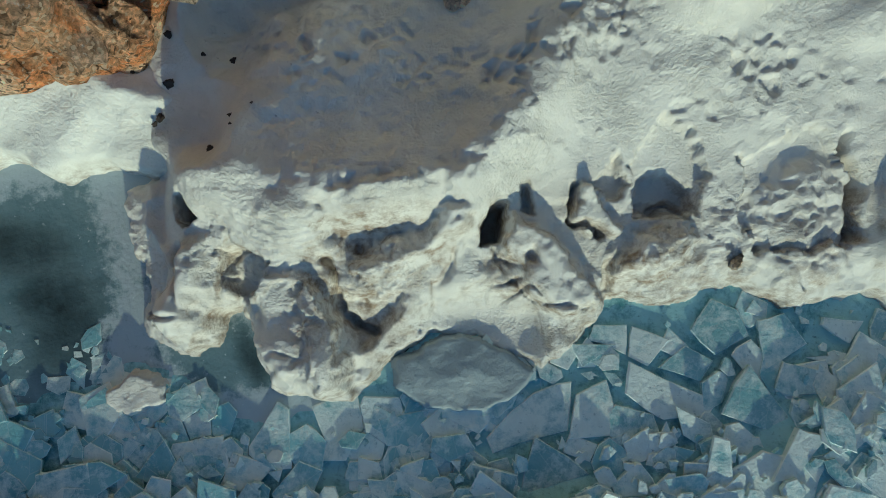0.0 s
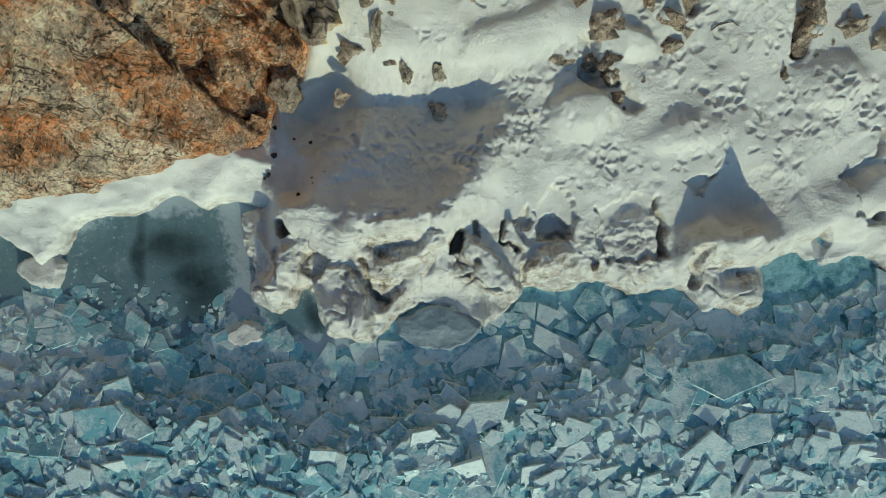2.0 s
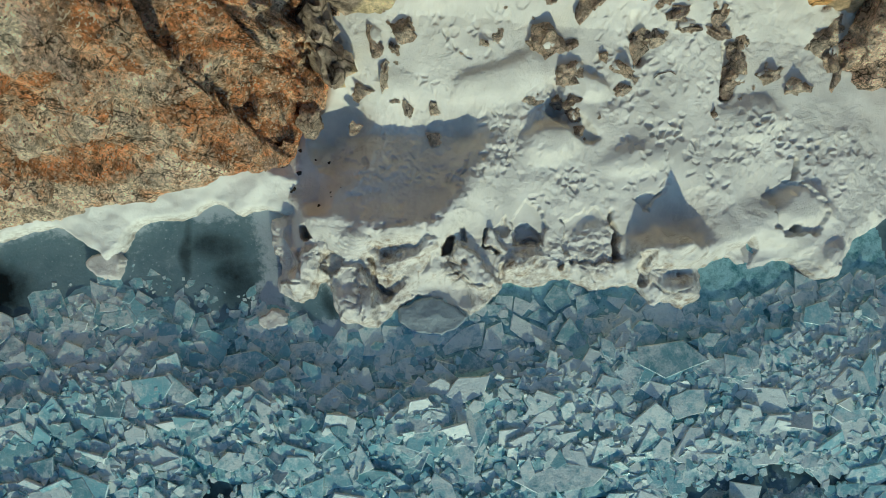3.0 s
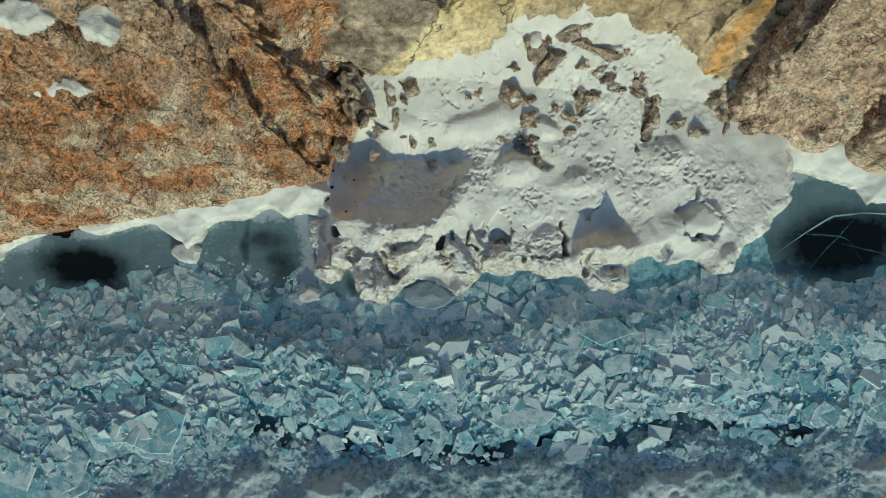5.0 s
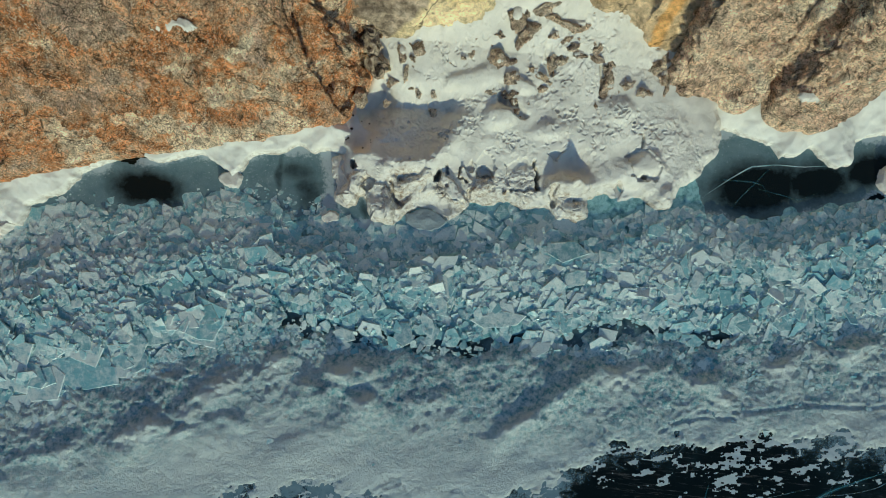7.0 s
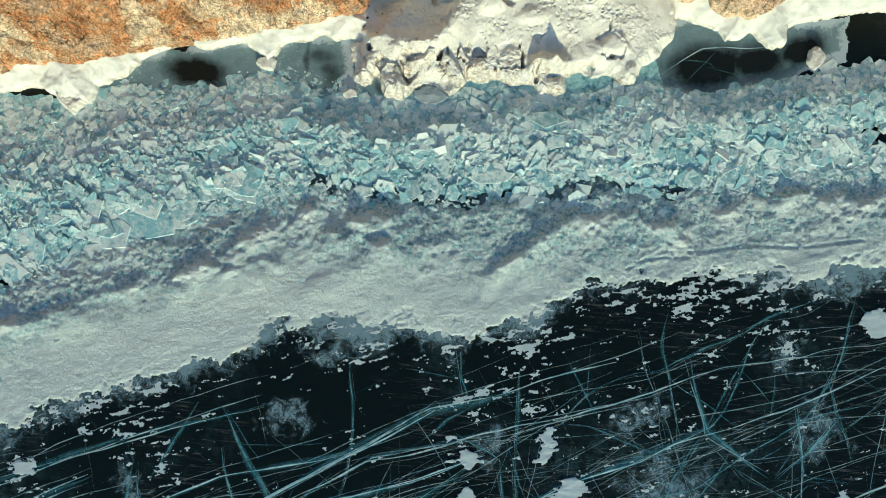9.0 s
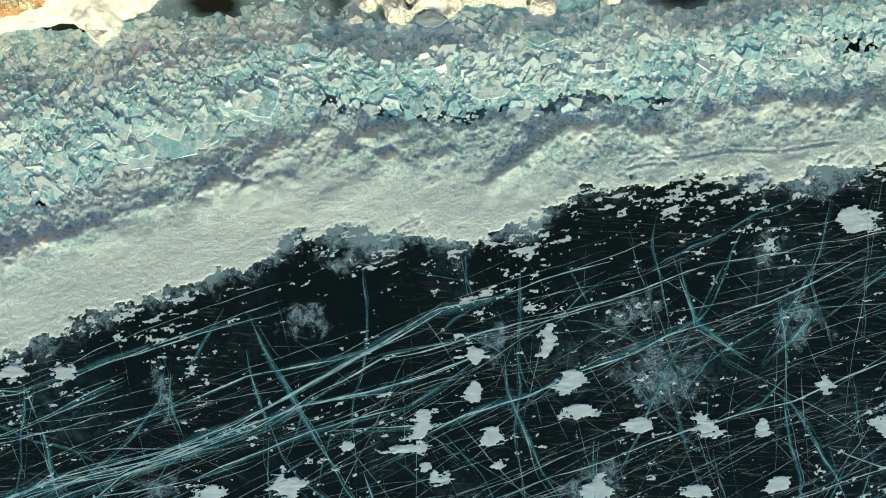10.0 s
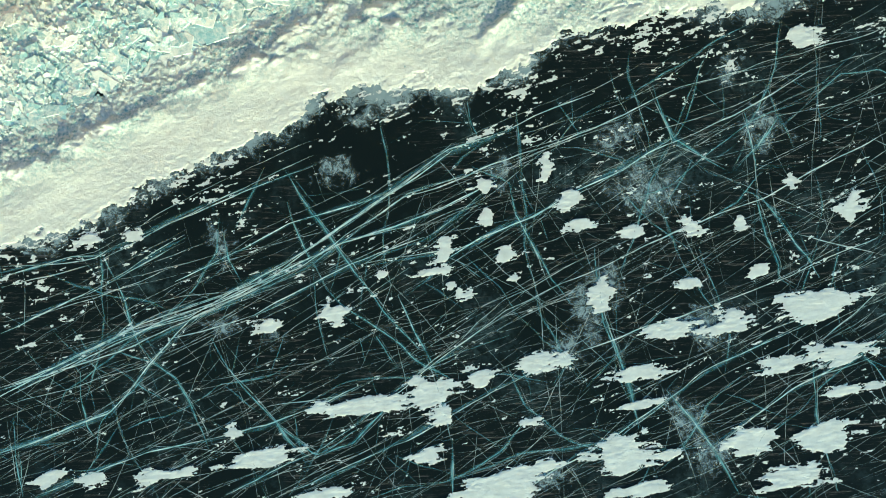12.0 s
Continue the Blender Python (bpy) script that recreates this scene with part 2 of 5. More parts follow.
HUMP = ice_material("frosted shore ice", (0.19, 0.28, 0.31), (0.38, 0.43, 0.45), 0.46, 0.4, 0.3)


def black_ice():
    m = Nodes("black lake ice")
    cloud = m.math("MULTIPLY", m.ramp(m.noise(0.075, 3, 0.5), (0.52, 0.0), (0.68, 1.0)), m.ramp(m.noise(0.9, 10, 0.8), (0.44, 0.0), (0.72, 0.45)))
    col = m.mix(cloud, (0.006, 0.010, 0.009), (0.10, 0.17, 0.19))
    streak = m.ramp(m.noise(1.5, 10, 0.8, 0.1, m.scaled(0.16, 2.2, 1.0, -9)), (0.55, 0.0), (0.66, 0.42))
    col = m.mix(m.math("MULTIPLY", streak, m.ramp(m.noise(0.06, 2), (0.44, 0.0), (0.56, 1.0))), col, (0.36, 0.32, 0.29))
    bubble = m.ramp(m.noise(6.0, 2), (0.74, 0.0), (0.77, 0.5))
    col = m.mix(bubble, col, (0.30, 0.36, 0.37))
    n = m.bump(m.noise(3.0, 3), 0.01)
    return m.done(col, 0.16, n, 0.16)


BLACK = black_ice()


def crack_material(name, low, high, edge):
    """Healed crack: edge is how its strength falls from the middle outwards."""
    m = Nodes(name)
    col = m.ramp(m.noise(0.5, 4), (0.38, low), (0.64, high))
    alpha = m.math("MULTIPLY", m.ramp(m.value("across"), *edge), m.ramp(m.noise(0.9, 8, 0.72), (0.28, 0.25), (0.52, 1.0)))
    return m.done(col, 0.4, None, 0.3, Alpha=m.math("MULTIPLY", alpha, m.value("dense")))


CRACK = crack_material("healed crack", (0.34, 0.56, 0.60), (0.78, 0.90, 0.90), ((0.0, 1.0), (0.45, 0.8), (1.0, 0.0)))
SEAM = crack_material("deep teal seam in ice", (0.07, 0.23, 0.27), (0.24, 0.50, 0.55), ((0.0, 1.0), (0.35, 0.5), (1.0, 0.0)))


def plain(name, colour, rough=0.8):
    m = Nodes(name)
    return m.done(m.mix(m.noise(12, 5), tuple(c * 0.6 for c in colour), tuple(c * 1.4 for c in colour)), rough)




def pool_ice():
    """Thin grey shore ice, clear and black where the attribute says so."""
    m = Nodes("grey shore ice")
    clear = m.math("ADD", m.value("clear"), m.math("MULTIPLY", m.math("SUBTRACT", m.noise(1.2, 8, 0.7, 0.2), 0.5), 0.7))
    grey = m.mix(m.noise(0.8, 8, 0.7, 0.3), (0.08, 0.15, 0.17), (0.30, 0.39, 0.42))
    col = m.mix(m.ramp(clear, (0.15, 0.0), (0.95, 1.0)), grey, (0.008, 0.012, 0.012))
    rime = m.math("ADD", m.value("rime"), m.math("MULTIPLY", m.math("SUBTRACT", m.noise(3.5, 8, 0.75), 0.5), 1.6))
    col = m.mix(m.ramp(rime, (0.30, 0.0), (0.62, 0.8)), col, (0.56, 0.62, 0.65))
    star = m.ramp(m.noise(7.0, 2), (0.68, 0.0), (0.71, 0.8))
    star = m.math("MULTIPLY", star, m.ramp(clear, (0.1, 1.0), (0.5, 0.0)))
    col = m.mix(star, col, (0.6, 0.66, 0.68))
    return m.done(col, 0.24, m.bump(m.noise(8, 5), 0.02), 0.16)


POOL = pool_ice()


def thin_frost():
    m = Nodes("thin frost on black ice")
    col = m.mix(m.noise(1.2, 6), (0.14, 0.23, 0.27), (0.42, 0.54, 0.59))
    cover = m.math("ADD", m.value("fade"), m.math("MULTIPLY", m.math("SUBTRACT", m.noise(1.0, 10, 0.82, 0.6), 0.5), 2.6))
    return m.done(col, 0.5, None, 0.2, Alpha=m.ramp(cover, (0.40, 0.0), (0.85, 0.8)))


FROST = thin_frost()
DARK_STONE = plain("dark stone", (0.05, 0.04, 0.035))
WOOD = plain("driftwood", (0.14, 0.10, 0.07))

# ---- tools for shapes ----
def hashed(i, j, seed):
    """Even random numbers on a lattice."""
    h = (i.astype(np.int64) * 374761393 + j.astype(np.int64) * 668265263 + seed * 974711) & 0xFFFFFFFF
    h = ((h ^ (h >> 13)) * 1274126177) & 0xFFFFFFFF
    h = ((h ^ (h >> 16)) * 2246822519) & 0xFFFFFFFF
    return ((h ^ (h >> 15)) & 0xFFFFFF) / float(0xFFFFFF)


def wave(x, y, seed):
    """Smooth lattice noise between -1 and 1."""
    i, j = np.floor(x), np.floor(y)
    u, v = x - i, y - j
    u, v = u * u * (3 - 2 * u), v * v * (3 - 2 * v)
    a, b = hashed(i, j, seed), hashed(i + 1, j, seed)
    c, d = hashed(i, j + 1, seed), hashed(i + 1, j + 1, seed)
    return 2 * ((a * (1 - u) + b * u) * (1 - v) + (c * (1 - u) + d * u) * v) - 1


def rough(x, y, size, seed, octaves=4, gain=0.5):
    out, amp = 0, 1.0
    for k in range(octaves):
        out = out + amp * wave(x / size + 17.3 * k, y / size - 9.1 * k, seed + k)
        size, amp = size / 2.03, amp * gain
    return out


def facets(x, y, seed):
    """Jittered cells: each one's random number, and the distance from its border."""
    i0, j0 = np.floor(x), np.floor(y)
    best, next_best, pick = np.full(x.shape, 9.0), np.full(x.shape, 9.0), np.zeros(x.shape)
    for di in (-1, 0, 1):
        for dj in (-1, 0, 1):
            i, j = i0 + di, j0 + dj
            d = np.hypot(i + hashed(i, j, seed) - x, j + hashed(i, j, seed + 7) - y)
            closer = d < best
            next_best = np.where(closer, best, np.minimum(next_best, d))
            pick = np.where(closer, hashed(i, j, seed + 13), pick)
            best = np.minimum(best, d)
    return pick, next_best - best


def smooth(a, b, x):
    u = np.clip((x - a) / (b - a), 0, 1)
    return u * u * (3 - 2 * u)


def to_line(points, x, y):
    """Distance to a line of points."""
    best = np.full(np.shape(x), 1e9)
    for (ax, ay), (bx, by) in zip(points, points[1:]):
        dx, dy = bx - ax, by - ay
        u = np.clip(((x - ax) * dx + (y - ay) * dy) / (dx * dx + dy * dy + 1e-12), 0, 1)
        best = np.minimum(best, np.hypot(x - ax - u * dx, y - ay - u * dy))
    return best


def inside(points, x, y):
    """Distance from an outline, positive inside it."""
    odd = np.zeros(np.shape(x), bool)
    ring = list(points) + [points[0]]
    for (ax, ay), (bx, by) in zip(ring, ring[1:]):
        if ay != by:
            odd ^= ((ay > y) != (by > y)) & (x < (bx - ax) * (y - ay) / (by - ay) + ax)
    d = to_line(ring, x, y)
    return np.where(odd, d, -d)


def lump(x, y, cx, cy, rx, ry, turn, power=1.0):
    c, s = math.cos(radians(turn)), math.sin(radians(turn))
    u, v = ((x - cx) * c + (y - cy) * s) / rx, ((y - cy) * c - (x - cx) * s) / ry
    return np.exp(-(u * u + v * v) ** power)


def sheet(name, x, y, z, keep, material, parent=None, **values):
    """A grid of points as one mesh; keep says which points stay. values: numbers per point for the material."""
    rows, cols = x.shape
    idx = np.arange(rows * cols).reshape(rows, cols)
    quads = np.stack([idx[:-1, :-1], idx[:-1, 1:], idx[1:, 1:], idx[1:, :-1]], -1).reshape(-1, 4)
    quads = quads[keep.ravel()[quads].all(1)]
    used, flat = np.unique(quads, return_inverse=True)
    me = bpy.data.meshes.new(name)
    me.vertices.add(len(used))
    me.vertices.foreach_set("co", np.stack([x, y, z], -1).reshape(-1, 3)[used].astype(np.float32).ravel())
    me.loops.add(flat.size)
    me.loops.foreach_set("vertex_index", flat.ravel().astype(np.int32))
    me.polygons.add(len(quads))
    me.polygons.foreach_set("loop_start", np.arange(0, flat.size, 4, dtype=np.int32))
    me.polygons.foreach_set("loop_total", np.full(len(quads), 4, np.int32))
    me.update(calc_edges=True)
    me.polygons.foreach_set("use_smooth", np.ones(len(quads), bool))
    for key, value in values.items():
        layer = me.attributes.new(key, "FLOAT", "POINT")
        layer.data.foreach_set("value", np.broadcast_to(value, x.shape).ravel()[used].astype(np.float32))
    me.materials.append(material)
    ob = new(name, me)
    ob.parent = parent
    return ob


def mesh_of(name, verts, faces, material, flat=True):
    me = bpy.data.meshes.new(name)
    me.from_pydata(verts, [], faces)
    me.materials.append(material)
    if not flat:
        me.polygons.foreach_set("use_smooth", np.ones(len(me.polygons), bool))
    me.update()
    return me


def axes(x0, x1, y0, y1, step):
    return np.meshgrid(np.arange(x0, x1 + step / 2, step), np.arange(y0, y1 + step / 2, step))


def along(points, step):
    """Points at even steps along a line, and the run from its start."""
    p = np.array(points, float)
    run = np.r_[0, np.cumsum(np.hypot(*np.diff(p, axis=0).T))]
    s = np.linspace(0, run[-1], max(2, int(run[-1] / step) + 1))
    return np.stack([np.interp(s, run, p[:, 0]), np.interp(s, run, p[:, 1])], 1), s

# ---- lake ice, to the horizon ----
ice = new("lake_ice", mesh_of("lake_ice", [(-3000, -3000, 0), (3000, -3000, 0), (3000, 3000, 0), (-3000, 3000, 0)], [(0, 1, 2, 3)], BLACK))
tagged(ice, "clear black lake ice with healed white cracks", "ice", kind="structure")

# ---- the cliffs ----
# foot of the rock, from west to east
FOOT_WEST = [(-90, -16), (-60, -11), (-44, -5.5), (-36, -3.2), (-31, -2.2), (-27.0, -1.1), (-24.9, -0.2), (-21.7, 0.6), (-16.4, 1.6), (-12.8, 2.3),
             (-11.4, 2.9), (-9.3, 3.5), (-7.9, 4.0), (-6.4, 4.3), (-5.9, 5.1), (-5.6, 6.0), (-4.8, 6.9), (-4.3, 8.1), (-4.2, 9.2), (-3.1, 9.9), (-2.7, 11.5), (-2.0, 18)]
FOOT_COVE = [(-8.0, 9.4), (-4.2, 9.5), (-2.6, 9.7), (-1.4, 10.0), (0.6, 10.5), (3.0, 11.3), (4.4, 11.9), (5.2, 12.3), (6.9, 12.6), (8.2, 12.6), (9.8, 12.7), (10.3, 12.4), (12.2, 12.2), (13.4, 12.0), (13.6, 11.3), (14.8, 11.2), (15.9, 11.0), (17.4, 10.9), (19.0, 11.5), (21.0, 13.5)]
FOOT_EAST = [(18.6, 13.4), (17.6, 11.4), (17.2, 10.0), (17.3, 8.6), (18.8, 8.3), (20.0, 8.9), (21.6, 8.6), (22.6, 8.0), (23.6, 8.0), (24.1, 9.6), (24.8, 9.8), (25.0, 7.8), (26.6, 7.0), (29.0, 7.0), (31.0, 8.0), (34.0, 10.5), (40.0, 12.0), (60, 15), (90, 20)]


def cliff(name, foot, lean, seed, material, label, tall=30.0, step=0.17, relief=1.0, slant=0.25, dip=None):
    line, run = along(foot, step)
    k = 4
    pad = np.pad(line, ((k, k), (0, 0)), "edge")
    soft = sum(pad[i:i + len(line)] for i in range(2 * k + 1)) / (2 * k + 1)
    soft[0], soft[-1] = line[0], line[-1]
    way = np.gradient(soft, axis=0)
    way /= np.hypot(way[:, :1], way[:, 1:]) + 1e-9
    back = np.stack([-way[:, 1], way[:, 0]], 1)          # away from the lake
    up = np.concatenate([np.arange(-0.5, tall, step), tall + np.array([0.05, 0.3, 0.8, 2, 5, 12, 30, 70, 160])])
    s, h = np.meshgrid(run, up)
    wall = np.minimum(h, tall)
    seams = np.abs(wave((s + 0.9 * h) / 3.2 + 0.6 * wave(s / 2, h / 2, seed + 40), (h - 0.5 * s) / 9.0, seed + 41))
    shelf = np.abs(wave((h + 0.25 * s) / 2.4 + 0.5 * wave(s / 3, h / 3, seed + 42), s / 9.0, seed + 43))
    block, edge = facets(s / 2.6 + 0.25 * h, h / 3.4 - slant * s + 0.2 * wave(s / 3, h / 3, seed), seed)
    small, edge2 = facets(s / 0.9 + 0.3 * h, h / 0.8, seed + 31)
    push = 0.8 * rough(s, h, 9.0, seed + 2, 3) + 0.8 * (block - 0.5) + 0.46 * (small - 0.5) + 0.30 * rough(s, h, 0.8, seed + 5, 4, 0.62)
    push -= 0.5 * np.exp(-(seams / 0.09) ** 2) + 0.30 * np.exp(-(shelf / 0.10) ** 2)
    push -= 0.45 * np.exp(-(edge / 0.09) ** 2) * smooth(-0.2, 0.5, wave(s / 4, h / 4, seed + 8))
    push = push * relief
    ends = np.minimum(smooth(0, 1.2, s - run[0]), smooth(0, 1.2, run[-1] - s))
    inward = lean * np.maximum(wall - 2.0, 0) - push * ends * (0.2 + 0.8 * smooth(1.0, 4.0, wall)) + np.maximum(h - tall, 0) * 1.0
    if dip:
        # the whole wall leans one way, as its strata do
        rise, out = np.maximum(wall - 2.0, 0), -push * ends * (0.2 + 0.8 * smooth(1.0, 4.0, wall))
        x, y = soft[:, 0][None] + dip[0] * rise + back[:, 0][None] * out, soft[:, 1][None] + dip[1] * rise + back[:, 1][None] * out
    else:
        x = soft[:, 0][None] + back[:, 0][None] * np.where(h > tall, 0, 1) * inward + np.where(h > tall, back[:, 0][None] * (lean * (tall - 2) - push * ends), 0)
        y = soft[:, 1][None] + back[:, 1][None] * np.where(h > tall, 0, 1) * inward + np.where(h > tall, back[:, 1][None] * (lean * (tall - 2) - push * ends), 0)
    over = np.maximum(h - tall, 0)
    y = y + over
    z = wall + 0.12 * rough(s, h, 1.2, seed + 9, 3) * ends + np.minimum(over, 30) * 0.25 + 0.8 * rough(s, h, 6, seed + 4, 2) * smooth(0, 3, over)
    ob = sheet(name, x, y, z, np.ones(x.shape, bool), material)
    return tagged(ob, label, "cliff", kind="structure")


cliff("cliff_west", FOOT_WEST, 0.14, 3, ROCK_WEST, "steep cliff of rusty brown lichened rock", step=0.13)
cliff("cliff_cove", FOOT_COVE, 0.15, 4, ROCK_COVE, "smooth ochre rock wall with brown slabs at the head of the cove", relief=0.45, step=0.14)
cliff("cliff_east", FOOT_EAST, 0.15, 5, ROCK_EAST, "steep cliff of tan cracked rock", relief=0.65, step=0.13, slant=0.5, dip=(-0.09, 0.17))

# ---- the snow bank in the cove ----
BANK = [(-6.8, 3.4), (-6.7, 2.2), (-7.4, 2.0), (-7.3, 0.9), (-6.9, -0.1), (-6.85, -1.3), (-6.1, -1.9), (-5.5, -1.8), (-4.9, -1.0), (-4.6, -0.95), (-4.3, -1.6), (-4.2, -2.5),
        (-3.6, -2.85), (-2.1, -2.85), (-1.8, -2.4), (-1.15, -1.8), (-0.4, -1.3), (0.7, -1.4), (2.1, -2.1), (3.3, -1.1), (3.5, -0.7), (5.4, -0.65), (6.3, -0.2), (7.1, -0.5),
        (7.5, -0.75), (9.3, -0.3), (10.5, -1.2), (11.9, -1.5), (12.8, -1.0), (12.9, 0.6), (13.8, 1.0), (15.2, 0.6), (16.9, 1.0), (17.6, 0.2), (19.1, 0.25), (19.8, 2.1),
        (20.9, 2.8), (22.2, 4.9), (22.4, 6.1), (22.0, 9.5), (17, 13.5), (14, 14.6), (3, 14.6), (-4, 13.5), (-7.4, 6.0)]
CREST = [(-4.6, 1.6), (-4.2, 1.1), (-3.4, 1.0), (-2.3, 1.4), (-1.7, 1.6), (-0.5, 1.8), (0.1, 1.7), (0.6, 2.4), (1.0, 2.9), (1.3, 3.7), (1.8, 4.8)]
# lumps of the icy front: x, y, radii, turn, height
LUMPS = [(-5.7, -0.9, 0.6, 0.7, 20, 0.45), (7.5, 1.4, 1.1, 1.0, 0, 0.4), (11.6, -0.6, 0.9, 0.7, 20, 0.6), (9.5, 0.7, 0.6, 0.9, 10, 0.3), (-1.2, 1.35, 1.2, 0.42, 12, 0.55),
         (16.5, 3.3, 1.2, 0.9, 0, 0.7), (18.4, 1.3, 0.6, 0.8, 0, 0.4), (5.2, 5.6, 1.2, 0.8, 20, 0.6), (13.3, 2.0, 0.6, 1.0, 0, 0.2), (10.7, 1.2, 1.3, 0.8, 0, 0.7), (6.8, 7.8, 0.75, 0.5, 0, 0.45), (9.0, 5.2, 1.5, 0.7, 15, 0.35), (13.8, 6.9, 1.3, 0.8, 0, 0.4), (2.8, 7.8, 2.0, 0.8, 20, 0.35)]
# blocks of the icy front: height, width of the edge, outline
BLOCKS = [(0.60, 0.16, [(-4.34, -0.84), (-3.75, 0.17), (-2.97, 0.12), (-2.42, -0.84), (-2.06, -1.79), (-2.17, -2.68), (-3.48, -2.68), (-4.02, -2.39), (-3.85, -1.91), (-4.21, -1.32)]),
          (0.22, 0.10, [(-2.95, 0.0), (-2.5, -0.8), (-2.2, -1.8), (-2.3, -2.5), (-2.75, -2.5), (-2.9, -1.4), (-3.2, -0.5)]),
          (0.65, 0.50, [(-2.24, -0.12), (-2.01, 0.23), (-0.38, 1.04), (0.5, 1.34), (0.61, 0.93), (0.09, 0.46), (-0.61, 0.11), (-1.66, -0.41)]),
          (0.55, 0.18, [(1.17, 0.59), (1.29, 1.2), (2.13, 0.83), (3.2, -0.36), (3.25, -0.78), (2.36, -0.84), (1.65, -0.36)]),
          (0.34, 0.10, [(2.58, 1.89), (2.94, 1.77), (3.35, 1.29), (3.64, 1.06), (3.05, 0.82), (2.64, 1.18)]),
          (0.50, 0.35, [(-6.5, -0.9), (-6.1, -0.13), (-5.52, 0.6), (-5.03, 0.73), (-4.9, -0.13), (-4.5, -0.7), (-4.88, -1.1), (-5.49, -1.5), (-6.2, -1.4)]),
          (0.55, 0.35, [(3.39, 0.5), (4.05, 1.0), (4.8, 1.15), (5.2, 0.9), (4.87, 0.11), (4.03, -0.36), (3.44, -0.01)]),
          (-0.75, 0.14, [(-4.79, 0.48), (-4.3, 0.54), (-3.68, 0.3), (-4.04, -0.37), (-4.41, -0.49), (-4.71, -0.13)]),
          (-0.45, 0.22, [(-2.46, -0.49), (-0.88, -0.31), (-1.12, -0.85), (-1.6, -1.34), (-1.84, -1.58), (-2.33, -1.1)]),
          (-0.45, 0.30, [(-2.72, 1.5), (-1.08, 1.9), (0.0, 1.75), (0.4, 1.45), (-0.38, 1.1), (-1.78, 0.46), (-2.48, 0.69)]),
          (-0.50, 0.15, [(3.98, 2.0), (4.33, 2.1), (4.97, 1.75), (5.1, 1.35), (3.9, 1.35)])]
# holes that go down to the ice: depth, outline
HOLES = [(1.4, [(-5.82, 1.71), (-5.46, 1.82), (-5.1, 1.17), (-5.45, 1.0), (-5.69, 1.17)]), (2.4, [(0.86, 1.5), (1.21, 1.46), (1.15, 0.7), (0.62, 0.58), (0.68, 1.05)]),
         (0.45, [(1.39, 1.82), (1.56, 2.0), (1.74, 1.64), (1.85, 1.23), (1.5, 1.29)]), (0.35, [(4.2, 1.45), (4.7, 1.6), (5.1, 1.4), (4.9, 1.25), (4.3, 1.25)])]
# frozen clods: width, line
CLODS = [(1.1, [(-5.4, 3.0), (-4.6, 4.6), (-3.0, 5.9), (-0.5, 6.2)]), (0.8, [(0.4, 2.3), (1.6, 3.2), (3.4, 5.2)]), (0.6, [(2.2, 4.2), (4.2, 5.5)]), (0.6, [(-2.8, 2.4), (-1.2, 2.3)]), (0.7, [(1.8, 2.8), (3.2, 2.9), (3.4, 2.2)]), (0.6, [(5.6, 1.9), (6.2, 1.2), (5.9, 0.6)]), (0.8, [(-7.2, 3.4), (-6.0, 3.0)])]
RIMS = [[(-7.3, 1.9), (-7.25, 0.9), (-6.9, -0.1), (-6.75, -1.2), (-6.15, -1.7), (-5.6, -1.6), (-5.1, -1.15)], [(-6.7, 2.0), (-6.7, 1.1), (-6.1, 0.6), (-5.9, 0.0)]]
# clefts: width, depth, line
CLEFTS = [(0.12, 1.2, [(8.0, 2.7), (8.4, 2.0), (8.65, 0.9)]), (0.05, 0.15, [(0.9, 0.6), (1.6, -0.4), (3.1, -0.7)]),
          (0.12, 0.6, [(-2.5, 0.3), (-2.2, -0.9), (-1.7, -1.3)]), (0.09, 0.6, [(2.6, 1.9), (2.6, 1.1), (3.1, 0.8)]),
          (0.2, 0.8, [(9.7, 1.0), (9.9, -0.2)]),
          (0.22, 1.2, [(14.9, 1.9), (15.0, 1.0)]), (0.16, 1.2, [(16.6, 2.5), (16.75, 2.5)]), (0.2, 0.5, [(3.4, 0.2), (3.5, -0.3)]), (0.35, 0.45, [(5.3, 7.0), (6.0, 6.5), (6.9, 5.9)]), (0.3, 0.5, [(5.1, 7.9), (5.2, 7.0)]), (0.14, 0.7, [(16.0, 5.3), (16.1, 4.6)]), (0.35, 0.5, [(12.3, 9.6), (12.5, 8.0)]), (0.3, 0.4, [(8.0, 10.4), (8.6, 9.2)])]


# trampled ground: width, line
TRAILS = [(0.8, [(2.5, 6.4), (4.2, 6.6), (5.3, 7.3)]), (0.7, [(7.9, 7.3), (9.8, 6.3), (11.8, 6.0), (14.0, 5.6), (17.7, 6.1)]), (0.35, [(5.3, 4.4), (6.6, 4.0), (6.4, 3.5)]),
          (0.7, [(-3.6, 4.9), (-2.1, 4.6), (-0.3, 4.3), (1.2, 3.9)]), (0.5, [(1.2, 3.9), (2.4, 4.8), (2.6, 6.3)]), (0.5, [(0.2, 2.2), (0.9, 2.6)]), (0.8, [(7.0, 1.7), (8.0, 1.3), (7.6, 0.5), (6.8, 1.0)]),
          (0.25, [(0.0, 10.0), (0.6, 9.0), (1.6, 8.6)]), (0.25, [(3.4, 2.9), (4.6, 3.3), (5.5, 3.1)]), (0.4, [(14.2, 6.6), (15.8, 6.8)]), (0.3, [(-0.4, -0.7), (0.6, -0.5)])]
